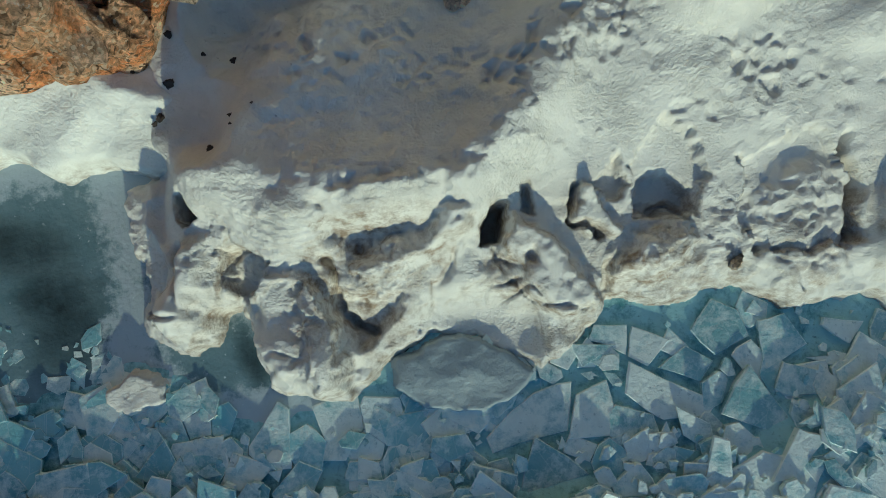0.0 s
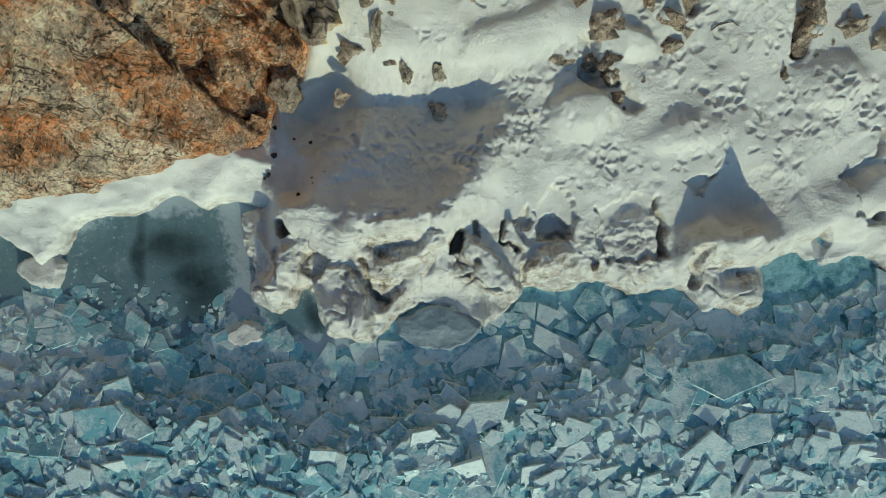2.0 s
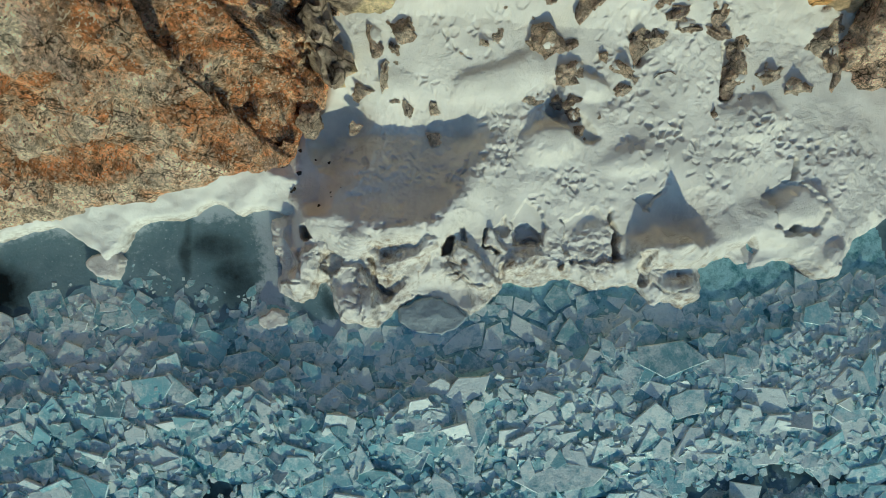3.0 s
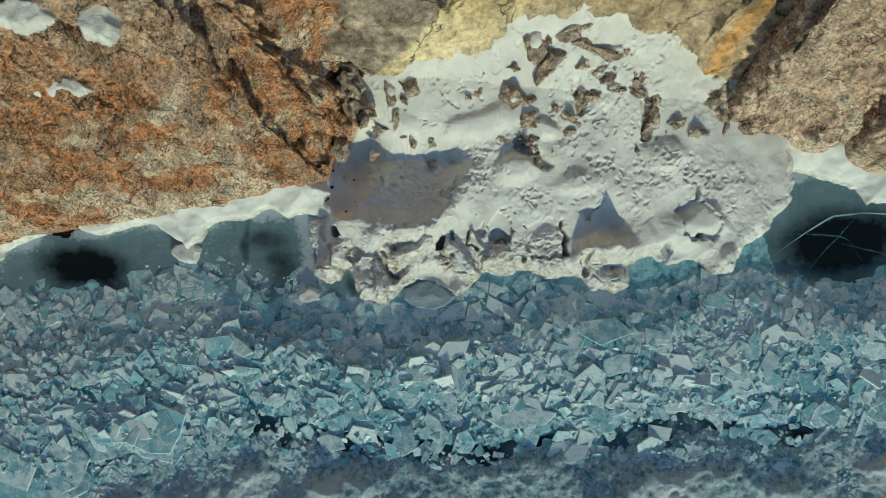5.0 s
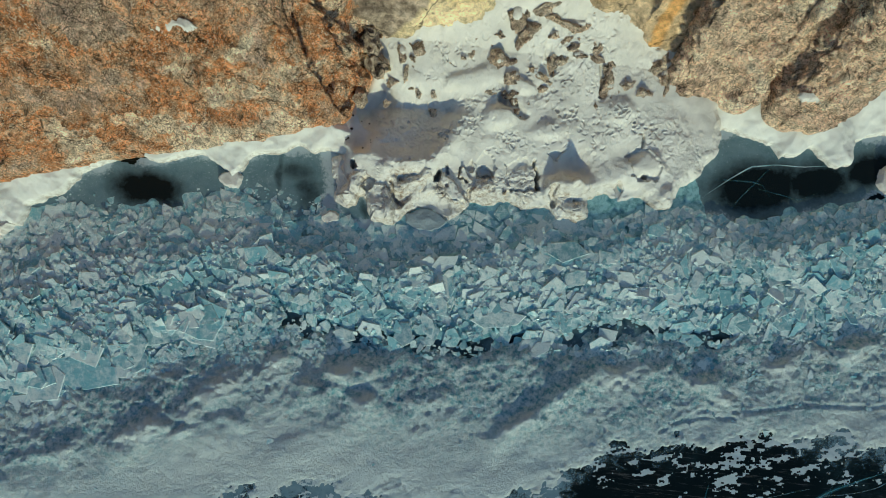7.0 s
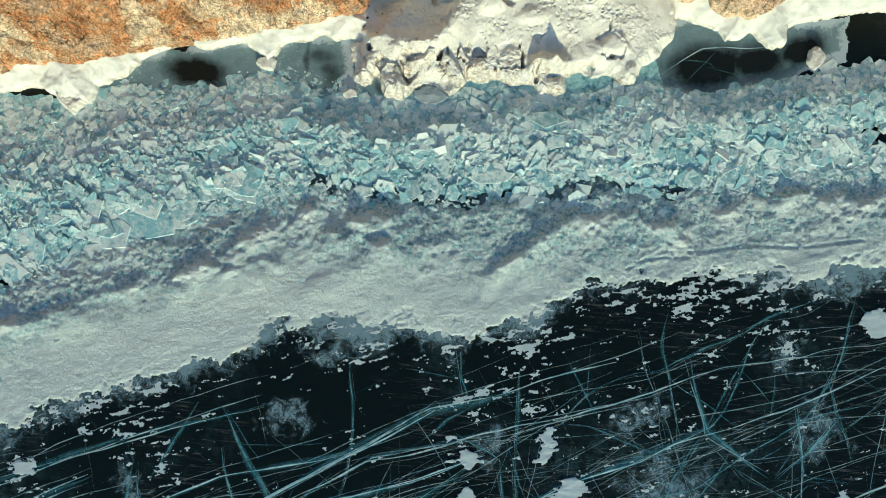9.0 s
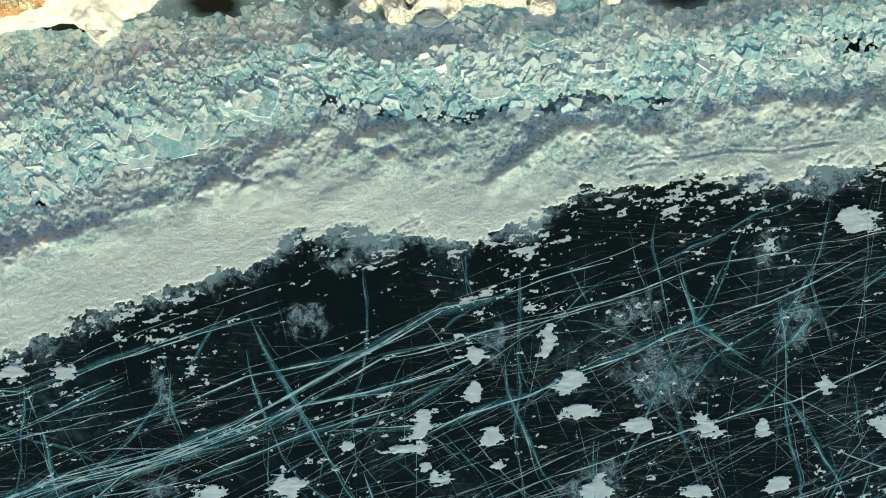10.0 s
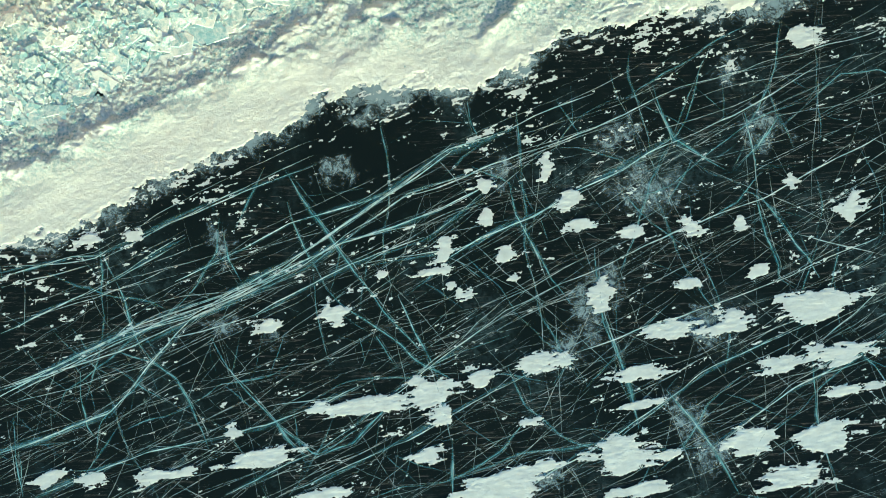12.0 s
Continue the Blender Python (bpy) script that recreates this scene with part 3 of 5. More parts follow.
# sunken places with a ragged crust edge: depth, outline
HOLLOWS = [(0.30, [(3.75, 2.2), (3.93, 2.78), (4.16, 3.19), (4.68, 3.07), (5.14, 2.6), (5.3, 2.0), (5.0, 1.2), (3.9, 1.2)]), (0.28, [(6.0, 2.5), (6.6, 2.66), (6.83, 2.9), (7.4, 2.95), (7.86, 2.66), (8.19, 2.08), (8.52, 1.26), (8.56, 0.69), (7.0, 0.4), (6.1, 1.0)]),
           (0.35, [(3.0, 1.9), (3.4, 2.3), (3.7, 1.8), (3.3, 1.5)]),
           (0.35, [(14.9, 3.9), (16.0, 4.6), (17.6, 3.6), (17.6, 2.2), (16, 2.0)]), (0.30, [(9.0, 3.5), (10.3, 3.9), (9.8, 2.9)])]
CREST_EAST = [(9.6, 0.9), (10.5, 1.3), (11.3, 1.5), (12.3, 1.5)]


def bank_height(x, y):
    wx, wy = x + 0.22 * rough(x, y, 1.4, 50, 3), y + 0.22 * rough(x, y, 1.4, 60, 3)
    h = np.interp(y, (-3, -1, 0.5, 2, 4, 7.5, 10, 12, 13.5, 15), (0.8, 1.0, 1.3, 1.8, 2.7, 3.8, 4.9, 6.8, 8.6, 10.5))
    h = h * np.interp(x, (-8, -4, 2, 8, 13, 18, 23), (1.0, 1.05, 1.05, 0.9, 0.8, 0.7, 0.4))
    bowl = smooth(1.5, -1.0, x - 0.1 - 0.40 * (y - 1.6) + 0.3 * rough(x, y, 1.2, 55, 3)) * smooth(0.9, 2.2, y) * smooth(7.8, 6.0, y) * smooth(-0.2, 1.2, (x + 5.6) * 0.92 - (y - 2.2) * 0.25)
    h = h * (1 - bowl) + bowl * np.interp(y, (1, 1.9, 3.0, 5.9, 7.0, 8), (2.8, 2.95, 2.68, 1.95, 2.5, 3.7)) + bowl * (0.05 * rough(x, y, 0.6, 57, 4, 0.62) + 0.08 * rough(x, y, 2.2, 58, 2))
    h = h + np.interp(y, (0.8, 2, 3.5, 5), (1.15, 1.6, 1.1, 0.4)) * np.interp(x, (-4.8, -3.0), (0.35, 1.0)) * (1 - 0.85 * bowl) * np.exp(-(to_line(CREST, 0.6 * x + 0.4 * wx, 0.6 * y + 0.4 * wy) / 0.85) ** 2)
    h = h + 0.55 * np.exp(-(to_line(CREST_EAST, wx, wy) / 0.5) ** 2) + 0.75 * lump(x, y, 11.25, 1.55, 0.34, 0.35, 0)
    h = h - 0.8 * lump(x, y, 11.1, 2.9, 1.2, 1.1, 0) - 0.5 * lump(x, y, 14.6, 4.0, 1.6, 1.0, 0)
    h = h - 2.3 * lump(wx, wy, -4.4, 6.2, 1.5, 1.2, 40, 1.4) - 1.0 * lump(wx, wy, -4.7, 4.8, 0.9, 1.0, 0, 1.4)
    h = h * np.interp(x, (-7.5, -6.3, -5.5), (0.3, 0.4, 1.0)) ** smooth(3.3, 2.3, y)
    apron = np.maximum(lump(wx, wy, 0.9, -1.15, 1.25, 0.75, -12, 2.0), lump(wx, wy, 15.2, 1.1, 1.8, 0.9, 0, 2.0))
    bx, by = x + 0.13 * rough(x, y, 0.6, 82, 4, 0.6), y + 0.13 * rough(x, y, 0.6, 84, 4, 0.6)
    for tall, edge, line in BLOCKS:
        h = h + tall * smooth(-0.5 * edge, edge, inside(line, bx, by))
    slab_top = inside(BLOCKS[0][2], bx, by)
    h = h + 0.34 * (-1.3 - y) * smooth(-0.05, 0.3, slab_top)
    for line in RIMS:
        h = h + 0.22 * np.exp(-(to_line(line, bx, by) / 0.13) ** 2)
    for cx, cy, rx, ry, turn, tall in LUMPS:
        h = h + tall * lump(wx, wy, cx, cy, rx, ry, turn, 2.2)
    h = h + 0.13 * rough(x, y, 2.6, 70, 3) + 0.05 * rough(x, y, 0.5, 75, 4, 0.6) * smooth(-0.3, 0.4, rough(x, y, 2.0, 76, 3))
    front = smooth(2.6, 0.6, y)
    h = h + front * (0.14 * np.abs(rough(wx, wy, 0.9, 80, 4, 0.55)) - 0.22 * np.exp(-(rough(wx, wy, 1.3, 85, 3) / 0.10) ** 2) * smooth(-0.1, 0.5, rough(x, y, 1.5, 86, 2)))
    # thin layers of refrozen spray stand out as steps on the front
    step = 0.17
    level = h / step + 0.8 * rough(x, y, 1.2, 88, 3)
    layer = np.floor(level)
    h = h + front * smooth(-0.3, 0.3, rough(x, y, 1.8, 89, 2)) * 0.75 * step * (layer + smooth(0.3, 0.6, level - layer) - level)
    jx, jy = x + 0.16 * rough(x, y, 0.5, 95, 4, 0.6), y + 0.16 * rough(x, y, 0.5, 97, 4, 0.6)
    for depth, line in HOLLOWS:
        h = h - depth * smooth(-0.03, 0.07, inside(line, jx, jy))
    pick, mid = facets(x / 0.34 + 0.3 * rough(x, y, 0.4, 301, 2), y / 0.34 + 0.3 * rough(x, y, 0.4, 303, 2), 300)
    stray, lumpy = 0.25 * rough(x, y, 0.8, 305, 2), 0.03 * rough(x, y, 0.3, 310, 2)
    h = h - 0.07 * smooth(0.1, 0.5, mid) * (pick > 0.62) * smooth(3.0, 4.2, y) * smooth(-0.15, 0.35, rough(x, y, 2.4, 315, 3))
    for width, line in TRAILS:
        near = smooth(width, 0.5 * width, to_line(line, x, y) + stray)
        h = h - 0.08 * near * smooth(0.05, 0.5, mid) * (pick > 0.4) + near * lumpy
    cx, cy, swell = x + 0.14 * rough(x, y, 0.5, 90, 3), y + 0.10 * rough(x, y, 0.5, 92, 3), 1 + 0.35 * wave(x / 0.6, y / 0.6, 93)
    lot, rim = facets(x / 0.19 + 0.2 * rough(x, y, 0.5, 332, 2), y / 0.19, 330)
    clod = 0.09 * (lot - 0.45) * smooth(0.0, 0.3, rim) * (lot > 0.3)
    for width, line in CLODS:
        h = h + clod * smooth(width, 0.4 * width, to_line(line, x, y) + 1.3 * stray)
    h = h * (1 - apron) + apron * (0.24 + 0.04 * rough(x, y, 0.6, 99, 3))
    for depth, line in HOLES:
        h = h - depth * smooth(-0.02, 0.10, inside(line, 0.5 * (x + bx), 0.5 * (y + by)))
    for width, depth, line in CLEFTS:
        h = h - depth * np.exp(-(to_line(line, cx, cy) / (width * swell)) ** 4)
    return h


x, y = axes(-8.2, 23.0, -3.4, 15.0, 0.042)
border = inside(BANK, x + 0.2 * rough(x, y, 0.8, 20, 4), y + 0.18 * rough(x, y, 0.8, 25, 4))
h = np.maximum(bank_height(x, y), 0.02)
z = np.where(border > 0, h * smooth(-0.02, 0.22, border) * (0.55 + 0.45 * smooth(0, 0.9, border)), -0.3)
corner = smooth(2.0, 2.8, y) * smooth(-4.0, -5.0, x)
z = np.where(border > 0, z * (1 - corner) + corner * np.minimum(h, 1.15 + 0.3 * np.maximum(border, 0) + 0.12 * rough(x, y, 1.4, 27, 3)) * smooth(-0.3, 0.8, border), z)
BANK_X, BANK_Y, BANK_Z = x[0], y[:, 0], z
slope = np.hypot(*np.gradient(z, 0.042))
dirt_shade = np.clip(smooth(1.3, 2.8, slope) * smooth(2.6, 1.4, y + 0.5 * (x < 1.2)) * 0.8 + 0.7 * smooth(2.2, 0.4, y) * smooth(-0.1, 0.5, rough(x, y, 1.3, 98, 3)) + 0.9 * smooth(0.9, 0.2, np.hypot((x - 4.3) / 1.1, (y - 0.5) / 0.9)) + 0.9 * smooth(0.9, 0.2, np.hypot((x + 1.7) / 0.9, (y + 0.8) / 0.7)) + 0.5 * smooth(0.8, 0.2, np.hypot((x - 11.6) / 1.5, (y + 0.9) / 0.6)), 0, 1)
bank = sheet("snow_bank", x, y, z, border > -0.12, SNOW, dirt_shade=dirt_shade, grit=smooth(5, 1, np.hypot(x + 3.5, y - 5)))
tagged(bank, "deep trampled snow bank filling the cove, dirty at its icy front", "snow", kind="structure")

# ---- snow ledges along the foot of the cliffs ----
LEDGE_WEST = [(-5.2, 4.9), (-4.4, 3.9), (-4.2, 3.0), (-5.4, 2.4), (-6.3, 2.2), (-7.6, 2.4), (-10.6, 2.4), (-11.7, 1.9), (-13.1, 1.55), (-13.8, 0.9), (-15.0, -0.2), (-16.4, 0.65), (-17.2, 1.15), (-19.0, 0.85), (-20.5, 0.4),
              (-22.4, 0.5), (-24.2, 0.0), (-26.3, -0.95), (-27.7, -2.8), (-30.2, -3.9), (-30.6, -5.7), (-33.2, -5.9), (-35, -4.6), (-40, -5.2), (-60, -12), (-60, 0), (-30, 2), (-8, 8), (-6.6, 8), (-6.0, 5.4)]
x, y = axes(-48, -3.0, -8, 8.2, 0.085)
border = inside(LEDGE_WEST, x + 0.22 * rough(x, y, 1.1, 120, 3), y + 0.22 * rough(x, y, 1.1, 125, 3))
z = (0.75 + 0.55 * np.minimum(np.maximum(border, 0), 2.6) + 0.10 * rough(x, y, 1.5, 130, 4)) * smooth(-0.02, 0.2, border)
z = np.where(border > 0, z - 1.2 * smooth(-5.7, -4.4, x), -0.3)
ledge = sheet("snow_ledge_west", x, y, z, border > -0.15, LEDGE, dirt_shade=smooth(0.25, 0.0, border) * 0.8, grit=0.3)
tagged(ledge, "sunlit packed snow ledge with a scalloped icy edge", "snow", kind="structure")

LEDGE_EAST = [(20.5, 7.0), (22.9, 6.85), (24.6, 6.3), (26.6, 6.1), (27.4, 5.1), (29.8, 6.0), (31.5, 4.6), (32.8, 5.0), (33.0, 7.0), (40, 9), (60, 11), (60, 20), (30, 14), (19, 12)]
x, y = axes(19, 48, 3.5, 14, 0.085)
border = inside(LEDGE_EAST, x + 0.2 * rough(x, y, 1.1, 140, 3), y + 0.2 * rough(x, y, 1.1, 145, 3))
z = (0.6 + 0.5 * np.maximum(border, 0) + 0.08 * rough(x, y, 1.5, 150, 4)) * smooth(-0.02, 0.2, border)
z = np.where(border > 0, z, -0.3)
ledge = sheet("snow_ledge_east", x, y, z, border > -0.15, LEDGE, dirt_shade=smooth(0.25, 0.0, border) * 0.8, grit=0.2)
tagged(ledge, "packed snow ledge under the tan cliff", "snow", kind="structure")

# ---- the belt of broken ice along the shore ----
BELT_SHORE = [(-70, -16), (-48, -7.5), (-40, -5.2), (-33, -5.9), (-28, -3.6), (-25.5, -3.8), (-21.4, -3.5), (-18.7, -3.0), (-16, -1.6), (-14, -1.6), (-9.5, -2.8), (-7.6, -2.4), (-6.0, -2.2), (-4.9, -3.1),
              (-2, -3.1), (0, -1.5), (3.2, -1.0), (6.3, -0.4), (9, -0.6), (13, -1.2), (17, 0.0), (20.5, 0.9), (22, 0.4), (25.7, 0.0), (30.5, 1.3), (36, 3), (48, 6), (70, 9)]
BELT_LAKE = [(-70, -34), (-48, -27), (-36, -23), (-30.8, -19.5), (-22.4, -17.0), (-14.2, -12.6), (-5.6, -12.3), (3.4, -12.6), (12, -11.8), (20.7, -10.9), (25, -9.8), (36.6, -7.2), (50, -5), (70, -3)]


def line_at(points, x):
    return np.interp(x, [p[0] for p in points], [p[1] for p in points])


def belt_height(x, y):
    """The swell of the ice belt: low by the shore, raised towards the lake."""
    top, low = line_at(BELT_SHORE, x), line_at(BELT_LAKE, x)
    u = (top - y) / (top - low)
    u = u + 0.06 * wave(x / 5, y / 4, 160) + 0.12 * smooth(5, 11, x)
    return np.interp(u, (0, 0.14, 0.25, 0.36, 0.44, 0.62, 0.80, 0.95, 1), (0.04, 0.10, 0.24, 0.48, 0.54, 0.38, 0.20, 0.10, 0.05)) * (1 + 0.2 * wave(x / 7, y / 3, 162)) + 0.16 * smooth(0.2, 0.5, u) * smooth(1.0, 0.8, u) * (rough(x, y * 1.4, 3.2, 164, 2) + 0.5)


x, y = axes(-60, 60, -30, 9, 0.16)
reach = np.interp(x, (-6.5, -5.4, -2.6, 0, 2.5, 12, 13, 20.5, 22), (0.3, 0, 0, 1.4, 2.2, 2.2, 3.4, 3.4, 0))
LEADS = [[(-9.6, -10.6), (-5.2, -11.9), (1.4, -12.0), (5.2, -12.1), (8.4, -11.0)], [(12.5, -10.2), (15.3, -9.4), (19.5, -9.6), (25.7, -9.4)], [(-37.2, -22.8), (-34.2, -22.3)], [(41.2, -2.7), (44.2, -2.6)]]
def lead_at(x, y):
    return np.min([to_line(line, x, y) for line in LEADS], axis=0)


u = np.minimum(line_at(BELT_SHORE, x) + reach - y, y - line_at(BELT_LAKE, x)) + 0.5 * rough(x, y, 1.5, 170, 3)
u = np.minimum(u, lead_at(x, y) - 1.25 + 0.8 * rough(x / 2, y, 1.2, 178, 4))
z = belt_height(x, y) - 0.05 + 0.05 * rough(x, y, 0.7, 175, 4, 0.6)
brash = sheet("frozen_brash", x, y, (np.maximum(z, 0.015 + 0.01 * wave(x, y, 179)) + 0.07) * smooth(-0.4, 0.1, u) - 0.07, u > -0.6, BRASH)
tagged(brash, "refrozen blue brash ice between the slabs", "ice", kind="structure")

x, y = axes(-34, 46, -21, -3, 0.15)
near = lead_at(x, y)
lead = sheet("lead_ice", x, y, np.full(x.shape, 0.009), near < 1.9, POOL, clear=0.6 + 0.35 * rough(x, y, 1.6, 177, 4), rime=0.15 + 0.25 * rough(x, y, 1.0, 176, 3))
tagged(lead, "dark teal ice refrozen in the open leads", "ice", kind="structure")

# ---- wind-packed snow crust between the belt and the black ice ----
CRUST_LAKE = [(-70, -52), (-49, -39.2), (-42, -38.6), (-36, -35.9), (-31.4, -33.6), (-25, -31.1), (-16.3, -28.2), (-14.4, -25.9), (-7, -23.0), (-4.7, -24.3), (0.6, -23.4), (1.8, -24.4), (7.1, -24.0),
              (11.9, -21.9), (14.9, -19.1), (23.5, -17.1), (36, -15.7), (45, -14.2), (70, -9)]
# wind ridges, steep on their shore side
RIDGES = [[(-23.1, -22.5), (-16.5, -18.2), (-13.9, -16.2), (-10.9, -14.0), (-7.7, -12.9)], [(-10.6, -17.5), (-7.5, -16.2), (-2.1, -16.1), (2.2, -16.3), (5.9, -15.0)],
          [(5.2, -19.9), (8.8, -17.2), (11.8, -14.5), (14.4, -12.7), (17.1, -12.7), (19.8, -12.3), (24.7, -12.9), (30.0, -10.3), (35.3, -8.7), (40.8, -9.0), (46, -8.4), (60, -6)],
          [(-60, -36), (-48, -31.5), (-38.6, -27.8), (-34.5, -25.9), (-30.9, -24.3), (-26.8, -22.7), (-23.1, -21.7)], [(-7.6, -13.8), (-3.3, -14.6), (1.1, -15.1)], [(-19.0, -21.5), (-14.5, -19.5), (-10.5, -19.3)]]


def ridge_height(x, y):
    out = np.zeros(x.shape)
    for k, line in enumerate(RIDGES):
        off = y - line_at(line, x) + 0.45 * rough(x, y, 1.7, 230 + k, 3)
        ends = smooth(0, 2.5, x - line[0][0]) * smooth(0, 2.5, line[-1][0] - x)
        crest = np.where(off < 0, np.exp(-(np.abs(off) / 1.5) ** 1.5), np.exp(-(off / 0.8) ** 2))
        out = np.maximum(out, ends * crest * np.clip(0.55 + 0.65 * rough(x, y, 2.4, 240 + k, 3), 0, 1.3))
    return out


x, y = axes(-60, 60, -46, -3, 0.115)
ridge = ridge_height(x, y)
lake = y - line_at(CRUST_LAKE, x) + 0.85 * rough(x, y, 2.4, 180, 6, 0.7)
shore = line_at(BELT_LAKE, x) + 0.9 - y + 0.9 * rough(x, y, 2.0, 190, 4, 0.6)
u = np.minimum(lake, shore)
p, q = 0.82 * x + 0.57 * y, 0.82 * y - 0.57 * x
depth = line_at(BELT_LAKE, x) - y
drift = rough(p / 2.0, q + 0.9 * wave(x / 7, y / 7, 199), 3.2, 200, 4, 0.42)
rubble = smooth(0.0, 0.7, rough(p / 1.8, q, 2.6, 203, 3))
z = 0.10 * smooth(-0.2, 0.8, u) + (0.20 * drift + 0.18) * smooth(12.5, 6.0, depth) * smooth(-0.2, 1.5, u) + 0.62 * ridge * smooth(-0.2, 1.0, u) + (0.014 + 0.06 * smooth(7.0, 1.5, depth)) * rough(x, y, 0.8, 210, 4, 0.68) * smooth(0, 0.5, u)
TYRES = [[(19.7, -16.7), (21.3, -15.8), (23.1, -15.3), (25.3, -15.2)], [(20.7, -16.0), (22.8, -14.9), (25.5, -14.7)], [(26.6, -14.6), (30.4, -13.7), (35.8, -13.4), (41.2, -12.3)]]
for line in TYRES:
    z = z - 0.07 * np.exp(-(to_line(line, x, y) / 0.14) ** 2) + 0.04 * np.exp(-((to_line(line, x, y) - 0.3) / 0.14) ** 2)
pick, mid = facets(x / 0.5, y / 0.5, 207)
small, part_way = facets(x / 0.27 + 0.3 * y, y / 0.27, 208)
z = z + ((0.05 + 0.17 * rubble) * (pick - 0.4) * smooth(0.0, 0.25, mid) + 0.07 * (small - 0.5) * smooth(0.0, 0.2, part_way)) * smooth(8.5, 3.5, depth)
z = z + 0.022 * rough(x * 0.5 + 0.2 * y, y - 0.35 * x, 0.34, 212, 3, 0.6) * smooth(0, 0.5, u)
z = np.where(u > 0, np.maximum(z, 0.02 + 0.015 * wave(x * 2, y * 2, 215)), -0.15)
# blue near the belt: rubble ice, plus painted shade in low drifts, none on ridges
dirt_shade = smooth(9.5, 3.0, depth) * np.clip(0.55 + smooth(0.45, -0.35, rough(p / 1.8, q, 2.6, 203, 3) - 0.1 - 0.5 * (drift - 0.1)) - 0.9 * smooth(0.25, 0.7, ridge), 0, 1)
crust = sheet("snow_crust", x, y, z, u > -0.3, CRUST, dirt_shade=dirt_shade, grit=0.0)
tagged(crust, "wind-packed white snow crust in low drifts over blue ice", "snow", kind="structure")

# ---- thin grey ice in the two shore pools ----
def pool(name, x0, x1, y0, y1, outline, dark, label):
    x, y = axes(x0, x1, y0, y1, 0.12)
    border = inside(outline, x + 0.3 * rough(x, y, 1.2, 400, 3), y + 0.3 * rough(x, y, 1.2, 405, 3))
    clear = np.zeros(x.shape)
    for cx, cy, rx, ry, turn in dark:
        clear = np.maximum(clear, (1.15 if rx > 2 else 0.7) * lump(x + 0.18 * rough(x, y, 1.5, 415, 4), y + 0.18 * rough(x, y, 1.5, 418, 4), cx, cy, rx, ry, turn, 1.5))
    ob = sheet(name, x, y, np.full(x.shape, 0.006), border > 0, POOL, clear=clear, rime=0.12 + 0.20 * rough(x, y, 1.6, 412, 3) + 0.75 * smooth(1.6, 0.1, border) * smooth(-0.7, 0.2, rough(x, y, 2.5, 410, 2)) + 0.6 * lump(x + 0.35 * rough(x, y, 0.8, 421, 4), y, -7.4, -0.3, 0.95, 3.0, 0, 1.5) - 0.4 * clear)
    return tagged(ob, label, "ice", kind="structure")


pool("pool_ice_west", -34, -1.5, -6.5, 3.2, [(-33, -4), (-26, -0.4), (-20, 1.2), (-10, 3), (-6, 2.6), (-4.0, -0.8), (-2.0, -2.5), (-2, -3.6), (-6.5, -3.4), (-12, -3.2), (-20, -4.2), (-27, -5.5), (-33, -6.4)],
     [(-21.4, -1.8, 3.0, 1.5, -3), (-11.3, 0.3, 0.3, 1.6, 0), (-8.9, -0.9, 1.1, 1.7, 12), (-10.0, 0.6, 1.6, 0.9, 0), (-4.5, -2.0, 0.35, 0.8, 10)],
     "thin grey shore ice with clear black windows")
pool("pool_ice_east", 18.5, 40, -1.5, 9, [(19, 0.5), (20.5, 3.5), (22, 7.5), (27, 7), (34, 8), (39, 8.5), (39, 4.5), (31, 0.8), (26, -0.7), (21, -0.3)],
     [(26.0, 2.7, 4.5, 2.3, 8), (30.5, 3.6, 3.4, 1.9, 15), (34.5, 5.0, 2.5, 1.6, 20)], "clear black ice pool with a grey frosted fringe")

# ---- frost and blown flecks at the edge of the black ice ----
CLOUDS = [(30.5, -52.0, 6.0, 4.0), (38.0, -30.0, 4.5, 5.0), (17.5, -50.0, 3.0, 8.0), (30.0, -66.0, 5.0, 4.0), (22.0, -30.0, 5.0, 3.0), (-24.0, -49.5, 4.2, 2.6), (-18.3, -51.5, 2.2, 2.6), (20.2, -46.9, 3.5, 4.5), (24.5, -36.8, 7.5, 5.0), (27.5, -62.3, 4.0, 4.5), (8.8, -33.5, 2.6, 3.5), (-9.9, -33.0, 4.0, 3.0), (-24.3, -40.0, 2.0, 5.0), (14.7, -54.2, 3.0, 4.0), (12.7, -68.0, 4.0, 3.0), (35.0, -23.5, 3.0, 3.5), (9.9, -23.4, 2.2, 1.3), (-6.9, -27.0, 4.0, 2.5)]
x, y = axes(-60, 60, -80, -9, 0.4)
off = line_at(CRUST_LAKE, x) - y
fade = 0.75 + 0.35 * rough(x, y, 5.0, 500, 3) - 0.20 * np.maximum(off, 0)
for cx, cy, rx, ry in CLOUDS:
    fade = np.maximum(fade, -0.38 + 1.05 * lump(x + rough(x, y, 2.0, 505, 3), y + rough(x, y, 2.0, 508, 3), cx, cy, rx, ry, 10))
frost = sheet("frost_fringe", x, y, np.full(x.shape, 0.0045), (fade > -0.5) & (off > -2.5), FROST, fade=fade)
tagged(frost, "thin grey frost along the snow edge", "frost", kind="stuff")

